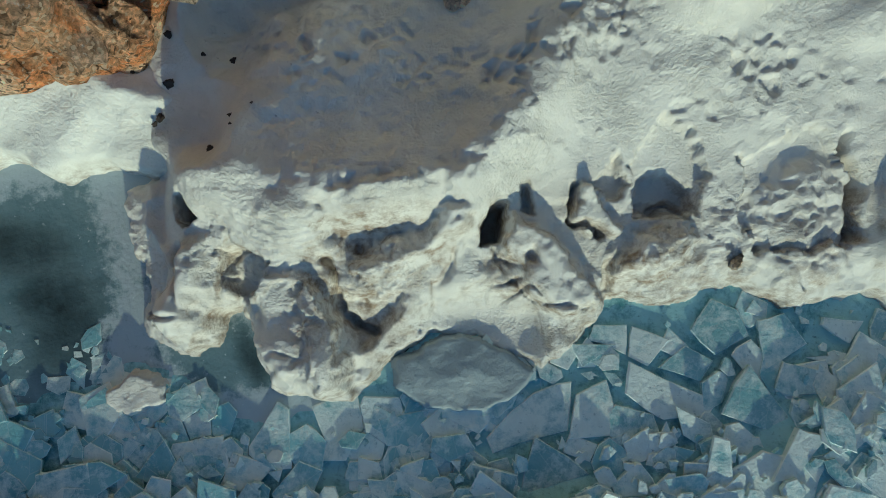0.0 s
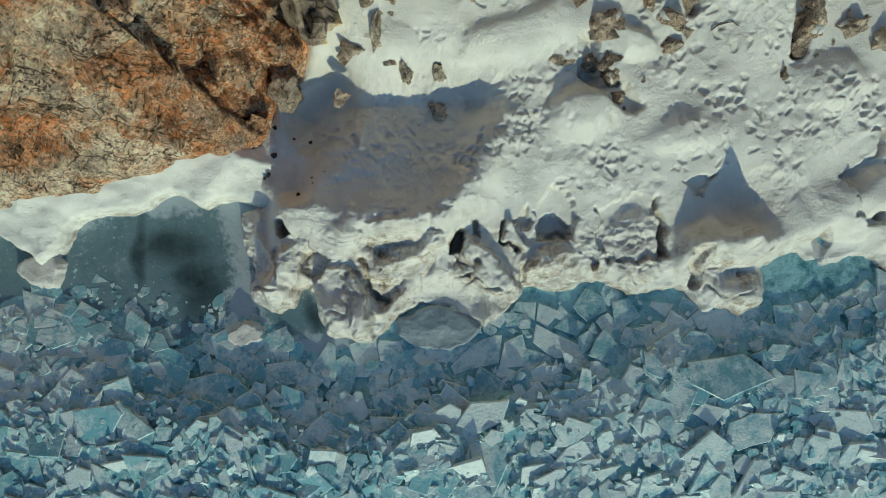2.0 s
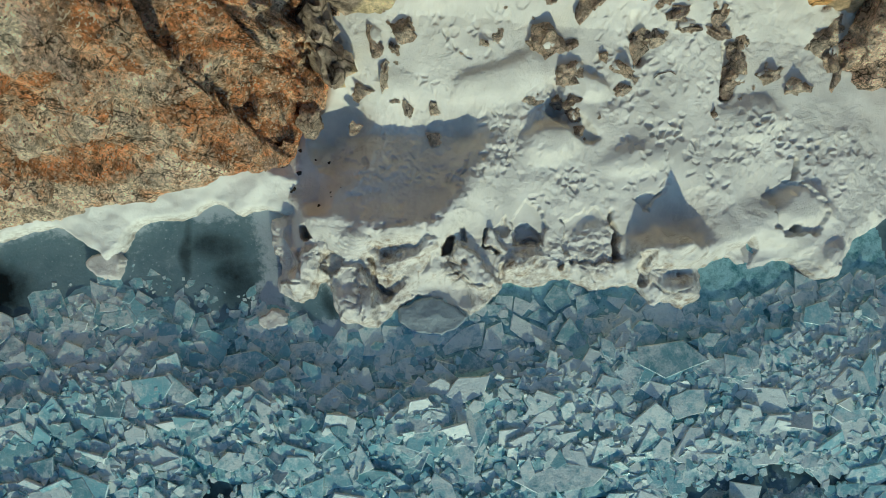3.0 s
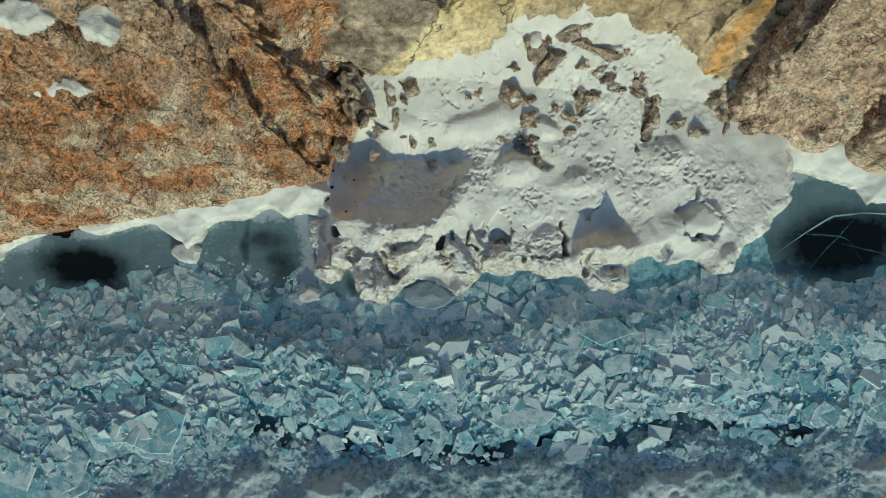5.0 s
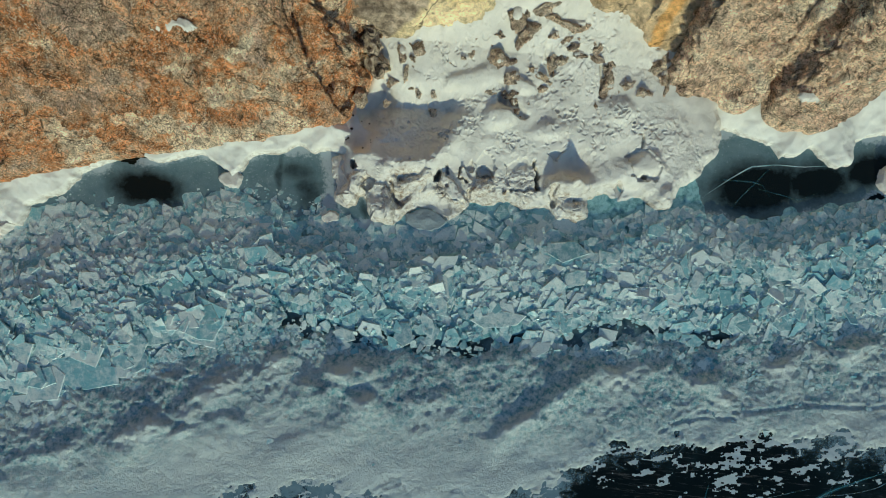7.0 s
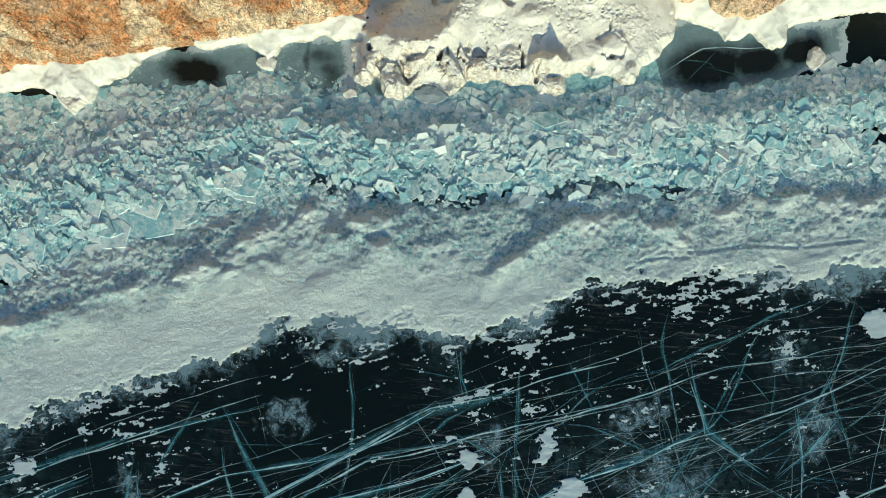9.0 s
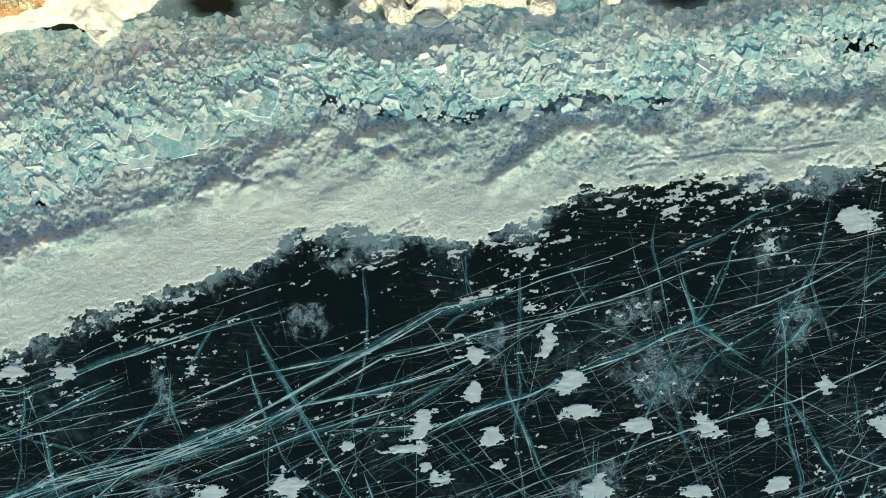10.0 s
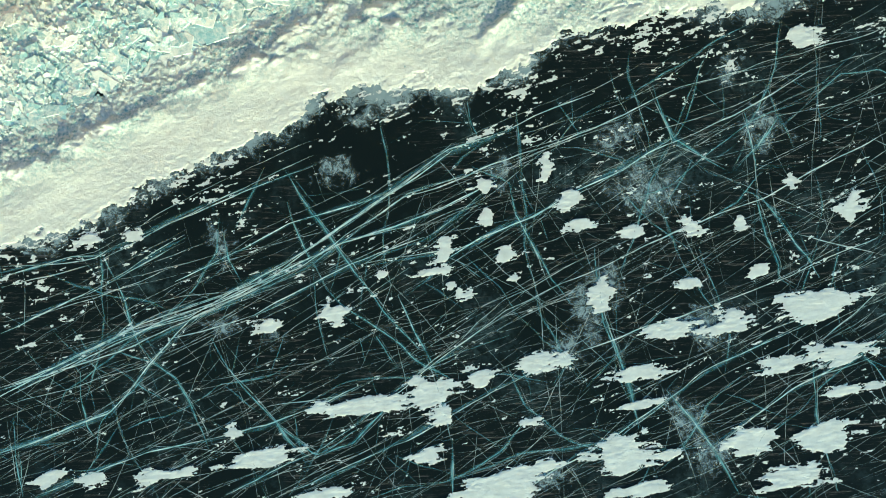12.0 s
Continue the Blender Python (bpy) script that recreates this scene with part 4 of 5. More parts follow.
x, y = axes(-56, 56, -76, -11, 0.07)
off = line_at(CRUST_LAKE, x) - y
c, s = math.cos(radians(14)), math.sin(radians(14))
u = rough((x * c + y * s) / 2.6, y * c - x * s, 0.48, 520, 4, 0.75) + 0.45 * rough(x, y, 6, 530, 2) - 1.0 - 0.009 * np.minimum(off, 30) + 0.65 * np.exp(-np.maximum(off, 0) / 5.5)
flecks = sheet("snow_flecks", x, y, np.where(u > 0, 0.012 + 0.02 * np.minimum(u, 0.4), 0.002), (u > -0.04) & (off > -0.5), PATCH, dirt_shade=0.0, grit=0.0)
tagged(flecks, "small wind-blown flecks of snow on black ice", "snow", kind="stuff")

# ---- ice slabs of the belt ----
def cell_outline(c, others, reach):
    """The ground nearer to c than to any of the others."""
    n = 4 + int(7 * reach + 13 * abs(c[0])) % 2
    spin = 2.3 * c[0] + 1.7 * c[1]
    ring = [(c[0] + 1.25 * reach * math.cos(spin + 2 * math.pi * k / n), c[1] + 1.25 * reach * math.sin(spin + 2 * math.pi * k / n)) for k in range(n)]
    for o in others:
        nx, ny = o[0] - c[0], o[1] - c[1]
        lim = (nx * (o[0] + c[0]) + ny * (o[1] + c[1])) / 2
        cut = []
        for p, q in zip(ring, ring[1:] + ring[:1]):
            a, b = nx * p[0] + ny * p[1] - lim, nx * q[0] + ny * q[1] - lim
            if a <= 0:
                cut.append(p)
            if a * b < 0:
                u = a / (a - b)
                cut.append((p[0] + u * (q[0] - p[0]), p[1] + u * (q[1] - p[1])))
        ring = cut
        if len(ring) < 3:
            return ring
    return ring


def shard_outline(rng, size):
    """An angular broken plate."""
    n, flat, turn = rng.choice((3, 4, 4, 5, 5, 6)), rng.uniform(0.45, 1.0), rng.uniform(0, 6.3)
    spots = sorted((k + rng.uniform(-0.38, 0.38)) * 2 * math.pi / n for k in range(n))
    ring = [(size * math.cos(a) * rng.uniform(0.8, 1.1), size * flat * math.sin(a) * rng.uniform(0.8, 1.1)) for a in spots]
    c, s = math.cos(turn), math.sin(turn)
    return [(x * c - y * s, x * s + y * c) for x, y in ring]


def chipped(rng, ring):
    """A broken outline: a chip or a dent in each side."""
    out = []
    for (ax, ay), (bx, by) in zip(ring, ring[1:] + ring[:1]):
        u, off = rng.uniform(0.3, 0.7), rng.gauss(0, 0.025)
        out += [(ax, ay), (ax + u * (bx - ax) + off * (by - ay), ay + u * (by - ay) - off * (bx - ax))]
    return out


def slab_parts(ring, thick, worn=0.045):
    """Points and faces of a slab about its own middle: a bevelled upper rim, sides, underside."""
    n = len(ring)
    drop = min(0.5 * thick, 0.75 * worn * sum(math.hypot(x, y) for x, y in ring) / n)
    pts = [(x * (1 - worn), y * (1 - worn), thick) for x, y in ring] + [(x, y, thick - drop) for x, y in ring] + [(x * 0.97, y * 0.97, 0) for x, y in ring]
    faces = [tuple(range(n)), tuple(reversed(range(2 * n, 3 * n)))]
    for k in range(n):
        j = (k + 1) % n
        faces += [(n + k, n + j, j, k), (2 * n + k, 2 * n + j, n + j, n + k)]
    return pts, faces


def slab_mesh(name, pts, faces, rims):
    """Slab ice with pale broken rims: of each side's two faces, the bevel."""
    me = mesh_of(name, pts, faces, SLAB)
    me.materials.append(RIM)
    me.polygons.foreach_set("material_index", np.array(rims, np.int32))
    return me


PLATES_A = [
    [(4.19, -1.15), (5.03, -1.45), (4.52, -2.05), (4.09, -1.83)],
    [(5.37, -1.58), (6.00, -1.92), (5.70, -2.38), (4.77, -2.08)],
    [(6.74, -1.96), (7.59, -3.14), (7.39, -3.52), (6.07, -3.06)],
    [(3.32, -1.11), (4.07, -1.11), (4.04, -1.79), (3.19, -1.45)],
    [(5.51, -1.24), (5.99, -0.51), (6.58, -0.77), (6.82, -1.36), (6.05, -1.79)],
    [(7.01, -1.02), (7.61, -0.84), (8.10, -1.53), (7.15, -2.12)],
    [(1.95, -2.64), (2.80, -2.39), (2.71, -3.48), (1.01, -4.00), (0.87, -3.66)],
    [(2.89, -2.68), (3.58, -2.34), (3.89, -3.53), (2.71, -3.66)],
    [(4.09, -1.92), (6.04, -2.80), (5.86, -3.14), (4.84, -3.23), (3.99, -2.64)],
]
PLATES_B = [
    [(1.95, -3.57), (3.17, -4.40), (1.60, -4.92)],
    [(7.64, -3.31), (8.27, -3.47), (7.53, -4.40), (7.03, -4.48)],
    [(8.50, -0.93), (9.39, -1.02), (9.05, -1.52), (8.45, -1.11)],
    [(-3.77, -3.67), (-3.21, -3.36), (-2.74, -3.74), (-2.86, -4.50), (-3.29, -4.51)],
    [(-7.01, -4.51), (-6.38, -3.67), (-5.95, -4.42), (-6.29, -4.72)],
]
PLATES_C = [
    [(9.74, -3.17), (11.89, -2.79), (13.11, -3.65), (11.09, -4.56), (9.88, -4.00)],
    [(11.35, -5.38), (12.18, -4.99), (13.25, -4.96), (12.92, -6.03), (11.73, -6.43), (11.24, -5.97)],
    [(1.09, -5.73), (1.66, -4.88), (3.09, -4.71), (2.87, -5.55), (1.82, -6.14)],
    [(4.32, -9.53), (6.48, -8.63), (8.72, -8.83), (8.03, -9.62), (5.47, -10.07)],
    [(-21.42, -12.77), (-19.73, -12.39), (-17.10, -12.58), (-17.89, -13.30), (-20.86, -13.88)],
    [(-31.05, -18.7), (-27.6, -17.9), (-24.6, -18.8), (-24.7, -20.4), (-30.2, -21.9), (-32.5, -20.9)],
    [(-28.3, -16.3), (-26.0, -15.1), (-22.1, -15.6), (-21.8, -16.9), (-25.2, -17.7), (-26.9, -17.0)],
    [(21.86, -2.88), (22.97, -2.98), (23.55, -3.42), (22.44, -3.39)],
]

rng = random.Random(11)
seeds, grid = [], {}
SPREAD = np.linspace(-57, 53, 1101)
SHORE_Y, LAKE_Y = line_at(BELT_SHORE, SPREAD).tolist(), line_at(BELT_LAKE, SPREAD).tolist()


def in_belt(rng, u):
    """A random place at the share u of the way from the shore to the lake side of the belt."""
    sx = rng.uniform(-56, 52)
    k = int((sx + 57) * 10)
    return sx, SHORE_Y[k], LAKE_Y[k]


for _ in range(50000):
    u = rng.random()
    sx, top, low = in_belt(rng, u)
    sy = top - 0.35 - u * (top - low - 0.2)
    gap = (0.82 - 0.20 * min(1, max(0, (u - 0.35) / 0.4))) * rng.choice((0.4, 0.6, 0.9, 1.3, 1.8, 2.4))
    key = (int(sx // 2), int(sy // 2))
    near = [s for i in (-1, 0, 1) for j in (-1, 0, 1) for s in grid.get((key[0] + i, key[1] + j), ())]
    if all((s[0] - sx) ** 2 + (s[1] - sy) ** 2 > ((s[2] + gap) / 2) ** 2 for s in near):
        s = (sx, sy, gap, u)
        seeds.append(s)
        grid.setdefault(key, []).append(s)
plates = []
for sx, sy, gap, u in seeds:
    key = (int(sx // 2), int(sy // 2))
    near = [s for i in (-1, 0, 1) for j in (-1, 0, 1) for s in grid.get((key[0] + i, key[1] + j), ()) if s[:2] != (sx, sy)]
    # uneven shares of the ground between neighbours
    near = [(s[0] + (sx - s[0]) * 0.35 * (s[2] - gap) / (s[2] + gap), s[1] + (sy - s[1]) * 0.35 * (s[2] - gap) / (s[2] + gap)) for s in near]
    ring = cell_outline((sx, sy), near, 0.75 * gap + 0.2)
    if len(ring) < 3 or rng.random() < 0.10:
        continue
    grow = rng.uniform(0.93, 1.0) if u < 0.4 else rng.uniform(0.88, 1.15)
    ring = [((px - sx) * grow, (py - sy) * grow) for px, py in ring]
    if gap > 0.6:
        ring = chipped(rng, ring)
    rise = 0.0 + (0.07 if u < 0.35 else 0.13) * rng.random() ** 1.5
    thick = rng.uniform(0.12, 0.25)
    plates.append((sx, sy, ring, 2.5 + 15 * min(1, max(0, (u - 0.2) / 0.3)) * rng.random(), thick, rise - thick))
# plates and shards thrown over them
for _ in range(7500):
    u = rng.betavariate(2.2, 1.5)
    sx, top, low = in_belt(rng, u)
    sy = top - 0.6 - u * (top - low - 0.5)
    size = min(1.1, 0.11 * rng.paretovariate(1.25)) * (1.0 if u > 0.3 else 0.8)
    plates.append((sx, sy, shard_outline(rng, size), 4 + 28 * min(1, max(0, (u - 0.18) / 0.3)) * rng.random(), rng.uniform(0.05, 0.16), rng.uniform(-0.08, 0.10)))
# broad plates on the western lake side of the belt
for _ in range(70):
    sx = rng.uniform(-46, -15)
    low = float(line_at(BELT_LAKE, sx))
    plates.append((sx, low + rng.uniform(0.3, 5.0), shard_outline(rng, rng.uniform(0.8, 2.1)), 2.5 + 4 * rng.random(), rng.uniform(0.10, 0.18), rng.uniform(-0.06, 0.06)))
# flat shards among the plates by the shore
for _ in range(1500):
    u = rng.uniform(0.03, 0.42)
    sx, top, low = in_belt(rng, u)
    plates.append((sx, top - 0.3 - u * (top - low - 0.3), shard_outline(rng, rng.uniform(0.25, 0.8)), 3 + 4 * rng.random(), rng.uniform(0.06, 0.12), rng.uniform(-0.05, 0.03)))
# crumbs between the flat plates by the shore
for _ in range(2600):
    u = rng.uniform(0.0, 0.5)
    sx, top, low = in_belt(rng, u)
    plates.append((sx, top - 0.2 - u * (top - low - 0.5), shard_outline(rng, min(0.45, 0.07 * rng.paretovariate(1.35))), 5 + 12 * rng.random(), rng.uniform(0.04, 0.10), rng.uniform(-0.02, 0.07)))
# steep splinters that catch the sun
for _ in range(900):
    u = rng.betavariate(2.4, 1.6)
    sx, top, low = in_belt(rng, u)
    plates.append((sx, top - 0.6 - u * (top - low - 0.5), shard_outline(rng, rng.uniform(0.10, 0.34)), 60, rng.uniform(0.04, 0.09), rng.uniform(0.08, 0.2)))
# splinters frozen into the thin ice of the west pool
for _ in range(110):
    sx = rng.choice((rng.uniform(-15, -7.4), rng.uniform(-29, -7.4)))
    sy = line_at(BELT_SHORE, sx) + 0.1 + abs(rng.gauss(0, 0.75))
    if ((sx + 21.4) / 3.2) ** 2 + ((sy + 1.9) / 1.5) ** 2 < 1:
        continue
    plates.append((sx, sy, shard_outline(rng, min(0.4, 0.08 * rng.paretovariate(1.3))), 2.5, 0.05, rng.uniform(-0.075, -0.05)))
# small chunks caught in the snow crust
for _ in range(9000):
    sx, top, low = in_belt(rng, 1.0)
    sy = low + 0.8 - abs(rng.gauss(0, 2.6))
    plates.append((sx, sy, shard_outline(rng, min(0.5, 0.08 * rng.paretovariate(1.7))), 14, 0.12, rng.uniform(0.0, 0.10)))
# the plates that one knows again, from the shore outwards
known = PLATES_A + PLATES_B + PLATES_C
px, py = np.array([p[0] for p in plates]), np.array([p[1] for p in plates])
clash, wet = np.max([inside(k, px, py) for k in known], axis=0) > -0.12, lead_at(px, py) < 1.0 + 0.5 * rough(px / 2, py, 1.2, 178, 2)
plates = [p for p, c, w in zip(plates, clash, wet) if not c and (not w or rng.random() < 0.25)]
for k, line in enumerate(known):
    mx, my = sum(p[0] for p in line) / len(line), sum(p[1] for p in line) / len(line)
    ring = [(p[0] - mx, p[1] - my) for p in line]
    if sum(p[0] * q[1] - q[0] * p[1] for p, q in zip(ring, ring[1:] + ring[:1])) < 0:
        ring.reverse()
    thick = rng.uniform(0.14, 0.24)
    plates.append((mx, my, chipped(rng, ring), 1.5 + 2.5 * (k > 13), thick, rng.uniform(0.05, 0.12) - thick + 0.10 * (k > 13)))
belt = tagged(new("ice_belt"), "belt of broken turquoise ice slabs frozen along the shore", "ice slabs", kind="structure")
loose_v, loose_f, loose_r, made = [], [], [], 0
plates.sort(key=lambda s: (s[0] - 1.5) ** 2 + (s[1] + 4.5) ** 2)
beds = belt_height(np.array([p[0] for p in plates]), np.array([p[1] for p in plates])).tolist()
for bed, (sx, sy, ring, tilt, thick, lift) in zip(beds, plates):
    # the ridge of the belt has pushed its plates up against the sun
    top, low = float(line_at(BELT_SHORE, sx)), float(line_at(BELT_LAKE, sx))
    share = (top - sy) / (top - low) + 0.08 * math.sin(sx / 2.3) + 0.05 * math.sin(sx / 0.9 + 1)
    lean = float(np.interp(share, (0.0, 0.24, 0.36, 0.80, 0.95), (-4.0, -3.0, 7.5, 8.0, 1.0)))
    turn = pose(sx, sy, bed + lift, rng.gauss(lean * min(1.0, 0.3 + tilt / 12), tilt * 0.36), rng.gauss(0, tilt * 0.36), 0)
    pts, faces = slab_parts(ring, thick)
    rims = [0, 0] + [1, 0] * len(ring)
    if made < 300:
        ob = new("slab", slab_mesh("slab", pts, faces, rims))
        ob.parent, ob.matrix_basis, made = belt, turn, made + 1
    else:
        base = len(loose_v)
        loose_v += [tuple(turn @ Vector(p)) for p in pts]
        loose_f += [tuple(base + i for i in f) for f in faces]
        loose_r += rims
rest = new("slab_field", slab_mesh("slab_field", loose_v, loose_f, loose_r))

rest.parent = belt
tagged(rest, kind="stuff")

# ---- cracks healed white in the black ice ----
RUNS = [
    [(-49.29, -56.79), (-33.68, -50.16), (-18.09, -45.10), (-10.82, -39.66), (-2.23, -33.94), (3.05, -30.95), (11.0, -28.4), (19.0, -25.2)],
    [(-49.27, -55.84), (-33.72, -51.43), (-14.20, -44.00), (-2.31, -35.87), (9.42, -32.22), (22.45, -28.31), (29.06, -24.74), (44.62, -21.60), (52.94, -19.41)],
    [(-7.77, -43.65), (3.81, -42.26), (15.58, -37.03), (25.42, -32.34), (35.22, -28.61), (45.80, -22.96)],
    [(-24.00, -68.87), (-13.68, -64.29), (-4.52, -57.77), (3.98, -52.45), (8.57, -49.48), (18.32, -45.47), (28.08, -41.45), (37.81, -38.06), (52.12, -31.03)],
    [(-16.38, -68.56), (-3.50, -63.46), (6.24, -58.23), (14.61, -55.44), (27.51, -50.96), (40.39, -47.10), (51.30, -42.52)],
    [(-49.40, -62.80), (-36.48, -58.92), (-31.84, -53.42), (-27.20, -48.53), (-18.07, -44.46)],
    [(7.56, -70.16), (20.50, -63.22), (30.28, -57.38), (42.57, -52.26), (50.89, -48.21)],
    [(-49.15, -49.48), (-39.37, -45.43), (-27.58, -39.54)],
    [(-49.02, -42.42), (-37.97, -40.99), (-29.46, -37.51), (-12.46, -31.84)],
    [(-29.85, -50.96), (-20.15, -48.84), (-9.05, -43.59), (0.04, -40.80), (6.67, -35.97)],
    [(29.75, -66.11), (39.56, -59.66), (50.45, -54.49)],
    [(-45.66, -68.10), (-33.40, -63.47), (-19.94, -61.52), (-8.31, -56.97)],
]
BRIGHT = [
    [(-49.3, -56.7), (-40.8, -52.6), (-33.0, -49.1), (-23.3, -46.2), (-16.7, -43.3), (-10.8, -39.7), (-6.2, -36.7), (-0.9, -33.7), (3.1, -31.0)],
    [(-49.3, -55.9), (-42.8, -53.9), (-36.3, -50.9), (-27.8, -48.5), (-22.0, -46.2), (-15.4, -43.4), (-10.2, -41.0), (-3.7, -39.4), (1.7, -37.7), (8.0, -34.8)],
    [(-29.0, -44.5), (-21.2, -41.2), (-15.9, -38.5), (-7.5, -36.6), (-4.2, -35.5)],
    [(-49.0, -43.2), (-45.1, -42.3), (-40.5, -41.2), (-37.3, -41.2)],
    [(1.5, -43.6), (5.8, -41.1), (12.3, -38.9), (16.2, -36.6), (22.1, -34.2), (28.8, -30.3)],
]
SEAMS_A = [
    [(-37.3, -40.8), (-36.1, -43.7), (-34.9, -47.6), (-33.7, -51.5), (-32.2, -53.8), (-29.3, -55.5), (-27.8, -57.5), (-26.3, -61.3), (-25.2, -64.5)],
    [(-32.2, -53.8), (-34.2, -56.5), (-36.1, -58.4), (-37.8, -60.2), (-38.3, -62.0), (-38.7, -64.5)],
    [(-25.3, -51.2), (-23.5, -54.1), (-21.1, -57.1), (-18.0, -60.4), (-16.2, -63.3), (-14.6, -64.9)],
    [(-40.8, -53.7), (-40.2, -54.4), (-40.3, -56.9), (-39.7, -60.4), (-38.8, -61.7)],
    [(-16.0, -32.4), (-14.5, -35.4), (-12.1, -38.7), (-10.2, -41.7), (-6.6, -46.9), (-4.2, -50.2), (-1.8, -53.5)],
    [(-6.5, -51.7), (-4.1, -55.6)],
    [(-49.4, -63.2), (-42.9, -61.2), (-36.1, -58.4)],
    [(-47.5, -62.9), (-46.9, -64.8), (-47.2, -67.3)],
]
SEAMS_B = [
    [(36.0, -28.4), (36.7, -31.0), (37.1, -34.2), (37.2, -38.1), (38.2, -41.3), (39.2, -45.8), (39.1, -47.1), (41.0, -48.4)],
    [(37.2, -37.4), (40.1, -41.4), (42.4, -45.3), (43.5, -47.3)],
    [(9.3, -34.9), (9.8, -38.7), (11.8, -43.3), (13.2, -46.6), (15.6, -49.2)],
    [(12.3, -39.5), (13.1, -41.8)],
    [(18.8, -43.0), (18.8, -48.7), (19.0, -51.3), (20.1, -54.5), (20.9, -57.0)],
    [(3.1, -43.2), (5.6, -45.6)],
    [(-15.0, -65.2), (-9.8, -63.2), (-5.9, -59.6), (-1.3, -58.0)],
    [(-8.7, -51.9), (-8.2, -54.5)],
    [(4.6, -25.6), (5.0, -27.9), (5.7, -29.5)],
    [(-23.6, -38.5), (-23.1, -42.4), (-21.9, -45.0)],
]
CROSSINGS = [
    [(19.3, -50.6), (20.9, -55.7), (22.4, -63.3)],
    [(1.6, -63.7), (1.5, -70.0)],
    [(25.8, -59.1), (30.4, -65.5), (33.2, -70.6)],
    [(42.3, -56.6), (42.4, -64.2), (43.8, -71.0)],
    [(-48.0, -59.1), (-46.9, -67.9)],
    [(25.9, -24.6), (28.0, -31.2), (34.2, -34.7)],
    [(-4.0, -45.7), (-0.6, -54.8), (1.6, -63.7)],
    [(-18.6, -60.3), (-13.7, -64.3), (-8.5, -62.0)],
    [(34.8, -34.7), (37.5, -32.3), (40.3, -28.5)],
]
PATCHES_A = [(23.0, -41.2, 1.5, 0.8), (29.5, -40.6, 1.9, 1.5), (35.1, -40.8, 0.8, 0.9), (17.3, -40.3, 2.1, 0.8), (15.9, -37.4, 1.7, 1.0), (13.5, -33.7, 0.9, 1.4), (8.6, -43.1, 1.2, 0.7), (1.9, -42.2, 1.2, 1.2), (-0.5, -44.9, 2.1, 0.6), (3.9, -48.0, 1.2, 1.2), (2.3, -46.3, 0.6, 0.5), (9.1, -45.7, 0.9, 0.6), (-11.2, -49.2, 1.6, 1.2), (-5.6, -45.0, 0.6, 0.6), (-18.3, -49.9, 2.1, 0.7), (18.8, -48.4, 1.2, 1.7), (26.2, -52.2, 3.4, 0.9), (32.8, -51.8, 2.5, 1.4), (37.0, -46.3, 1.4, 0.6), (29.3, -47.2, 1.4, 0.6)]
PATCHES_B = [(43.7, -50.1, 4.7, 1.3), (39.1, -56.5, 3.0, 1.0), (45.5, -55.8, 4.1, 1.2), (12.4, -55.3, 2.2, 1.4), (-0.1, -58.0, 2.4, 1.5), (0.7, -60.8, 1.5, 1.5), (-7.8, -59.4, 3.8, 0.9), (-13.2, -59.3, 1.0, 0.6), (5.0, -56.9, 1.7, 0.8), (22.7, -57.2, 2.7, 0.8), (22.5, -60.6, 3.7, 0.4), (9.9, -62.0, 1.7, 0.6), (20.3, -66.3, 3.4, 1.9), (25.4, -66.2, 1.7, 0.5), (34.2, -65.0, 3.0, 1.5), (41.7, -65.1, 3.7, 1.3), (40.2, -69.0, 3.4, 1.2), (6.3, -69.2, 4.4, 1.5), (12.1, -66.9, 2.0, 0.7), (-1.4, -65.1, 1.7, 0.9)]
PATCHES_C = [(-13.2, -69.2, 3.4, 0.8), (-21.3, -64.9, 4.8, 0.8), (-31.6, -66.2, 3.1, 1.0), (-38.9, -66.4, 1.9, 1.0), (-44.0, -66.0, 1.6, 0.7), (-23.0, -61.5, 0.8, 0.9), (20.7, -70.2, 3.4, 0.6), (45.8, -59.9, 3.7, 0.5), (47.5, -39.8, 1.4, 1.4), (41.1, -36.3, 0.7, 0.9), (43.5, -19.9, 2.1, 1.2), (6.5, -38.9, 0.7, 0.9), (-38.6, -39.4, 1.4, 0.5), (-33.4, -38.9, 1.0, 0.6), (6.1, -35.3, 1.4, 0.7), (-45.6, -50.9, 1.7, 0.4)]
ROCKS_A = [(5.50, 11.98, 0.72, 0.72), (6.07, 11.05, 0.82, 1.23), (4.39, 10.86, 0.42, 0.30), (4.58, 9.52, 0.68, 0.74), (7.88, 12.17, 0.63, 0.40), (9.17, 11.94, 0.86, 0.40), (8.28, 11.27, 0.41, 0.29), (8.32, 9.60, 0.73, 0.91), (9.92, 10.83, 0.60, 0.36), (10.17, 10.27, 0.54, 0.30), (11.41, 10.27, 0.67, 0.24), (11.56, 10.87, 0.30, 0.67), (7.75, 8.71, 0.81, 0.31), (5.61, 8.26, 0.57, 0.51), (5.23, 7.44, 0.38, 0.32), (6.05, 6.86, 0.32, 0.45), (12.66, 9.39, 0.38, 0.57), (12.75, 8.13, 0.45, 0.58), (14.03, 8.81, 0.51, 0.32), (15.41, 8.29, 0.45, 0.45)]
ROCKS_B = [(16.40, 10.68, 0.62, 0.81), (17.06, 9.17, 0.25, 0.57), (-2.00, 10.42, 0.49, 0.31), (-1.15, 7.00, 0.22, 0.38), (0.13, 6.91, 0.19, 0.45), (-1.97, 8.05, 0.25, 0.56), (-1.53, 8.83, 0.19, 0.25), (2.07, 9.20, 0.16, 0.12), (-3.88, 8.53, 0.44, 0.68)]
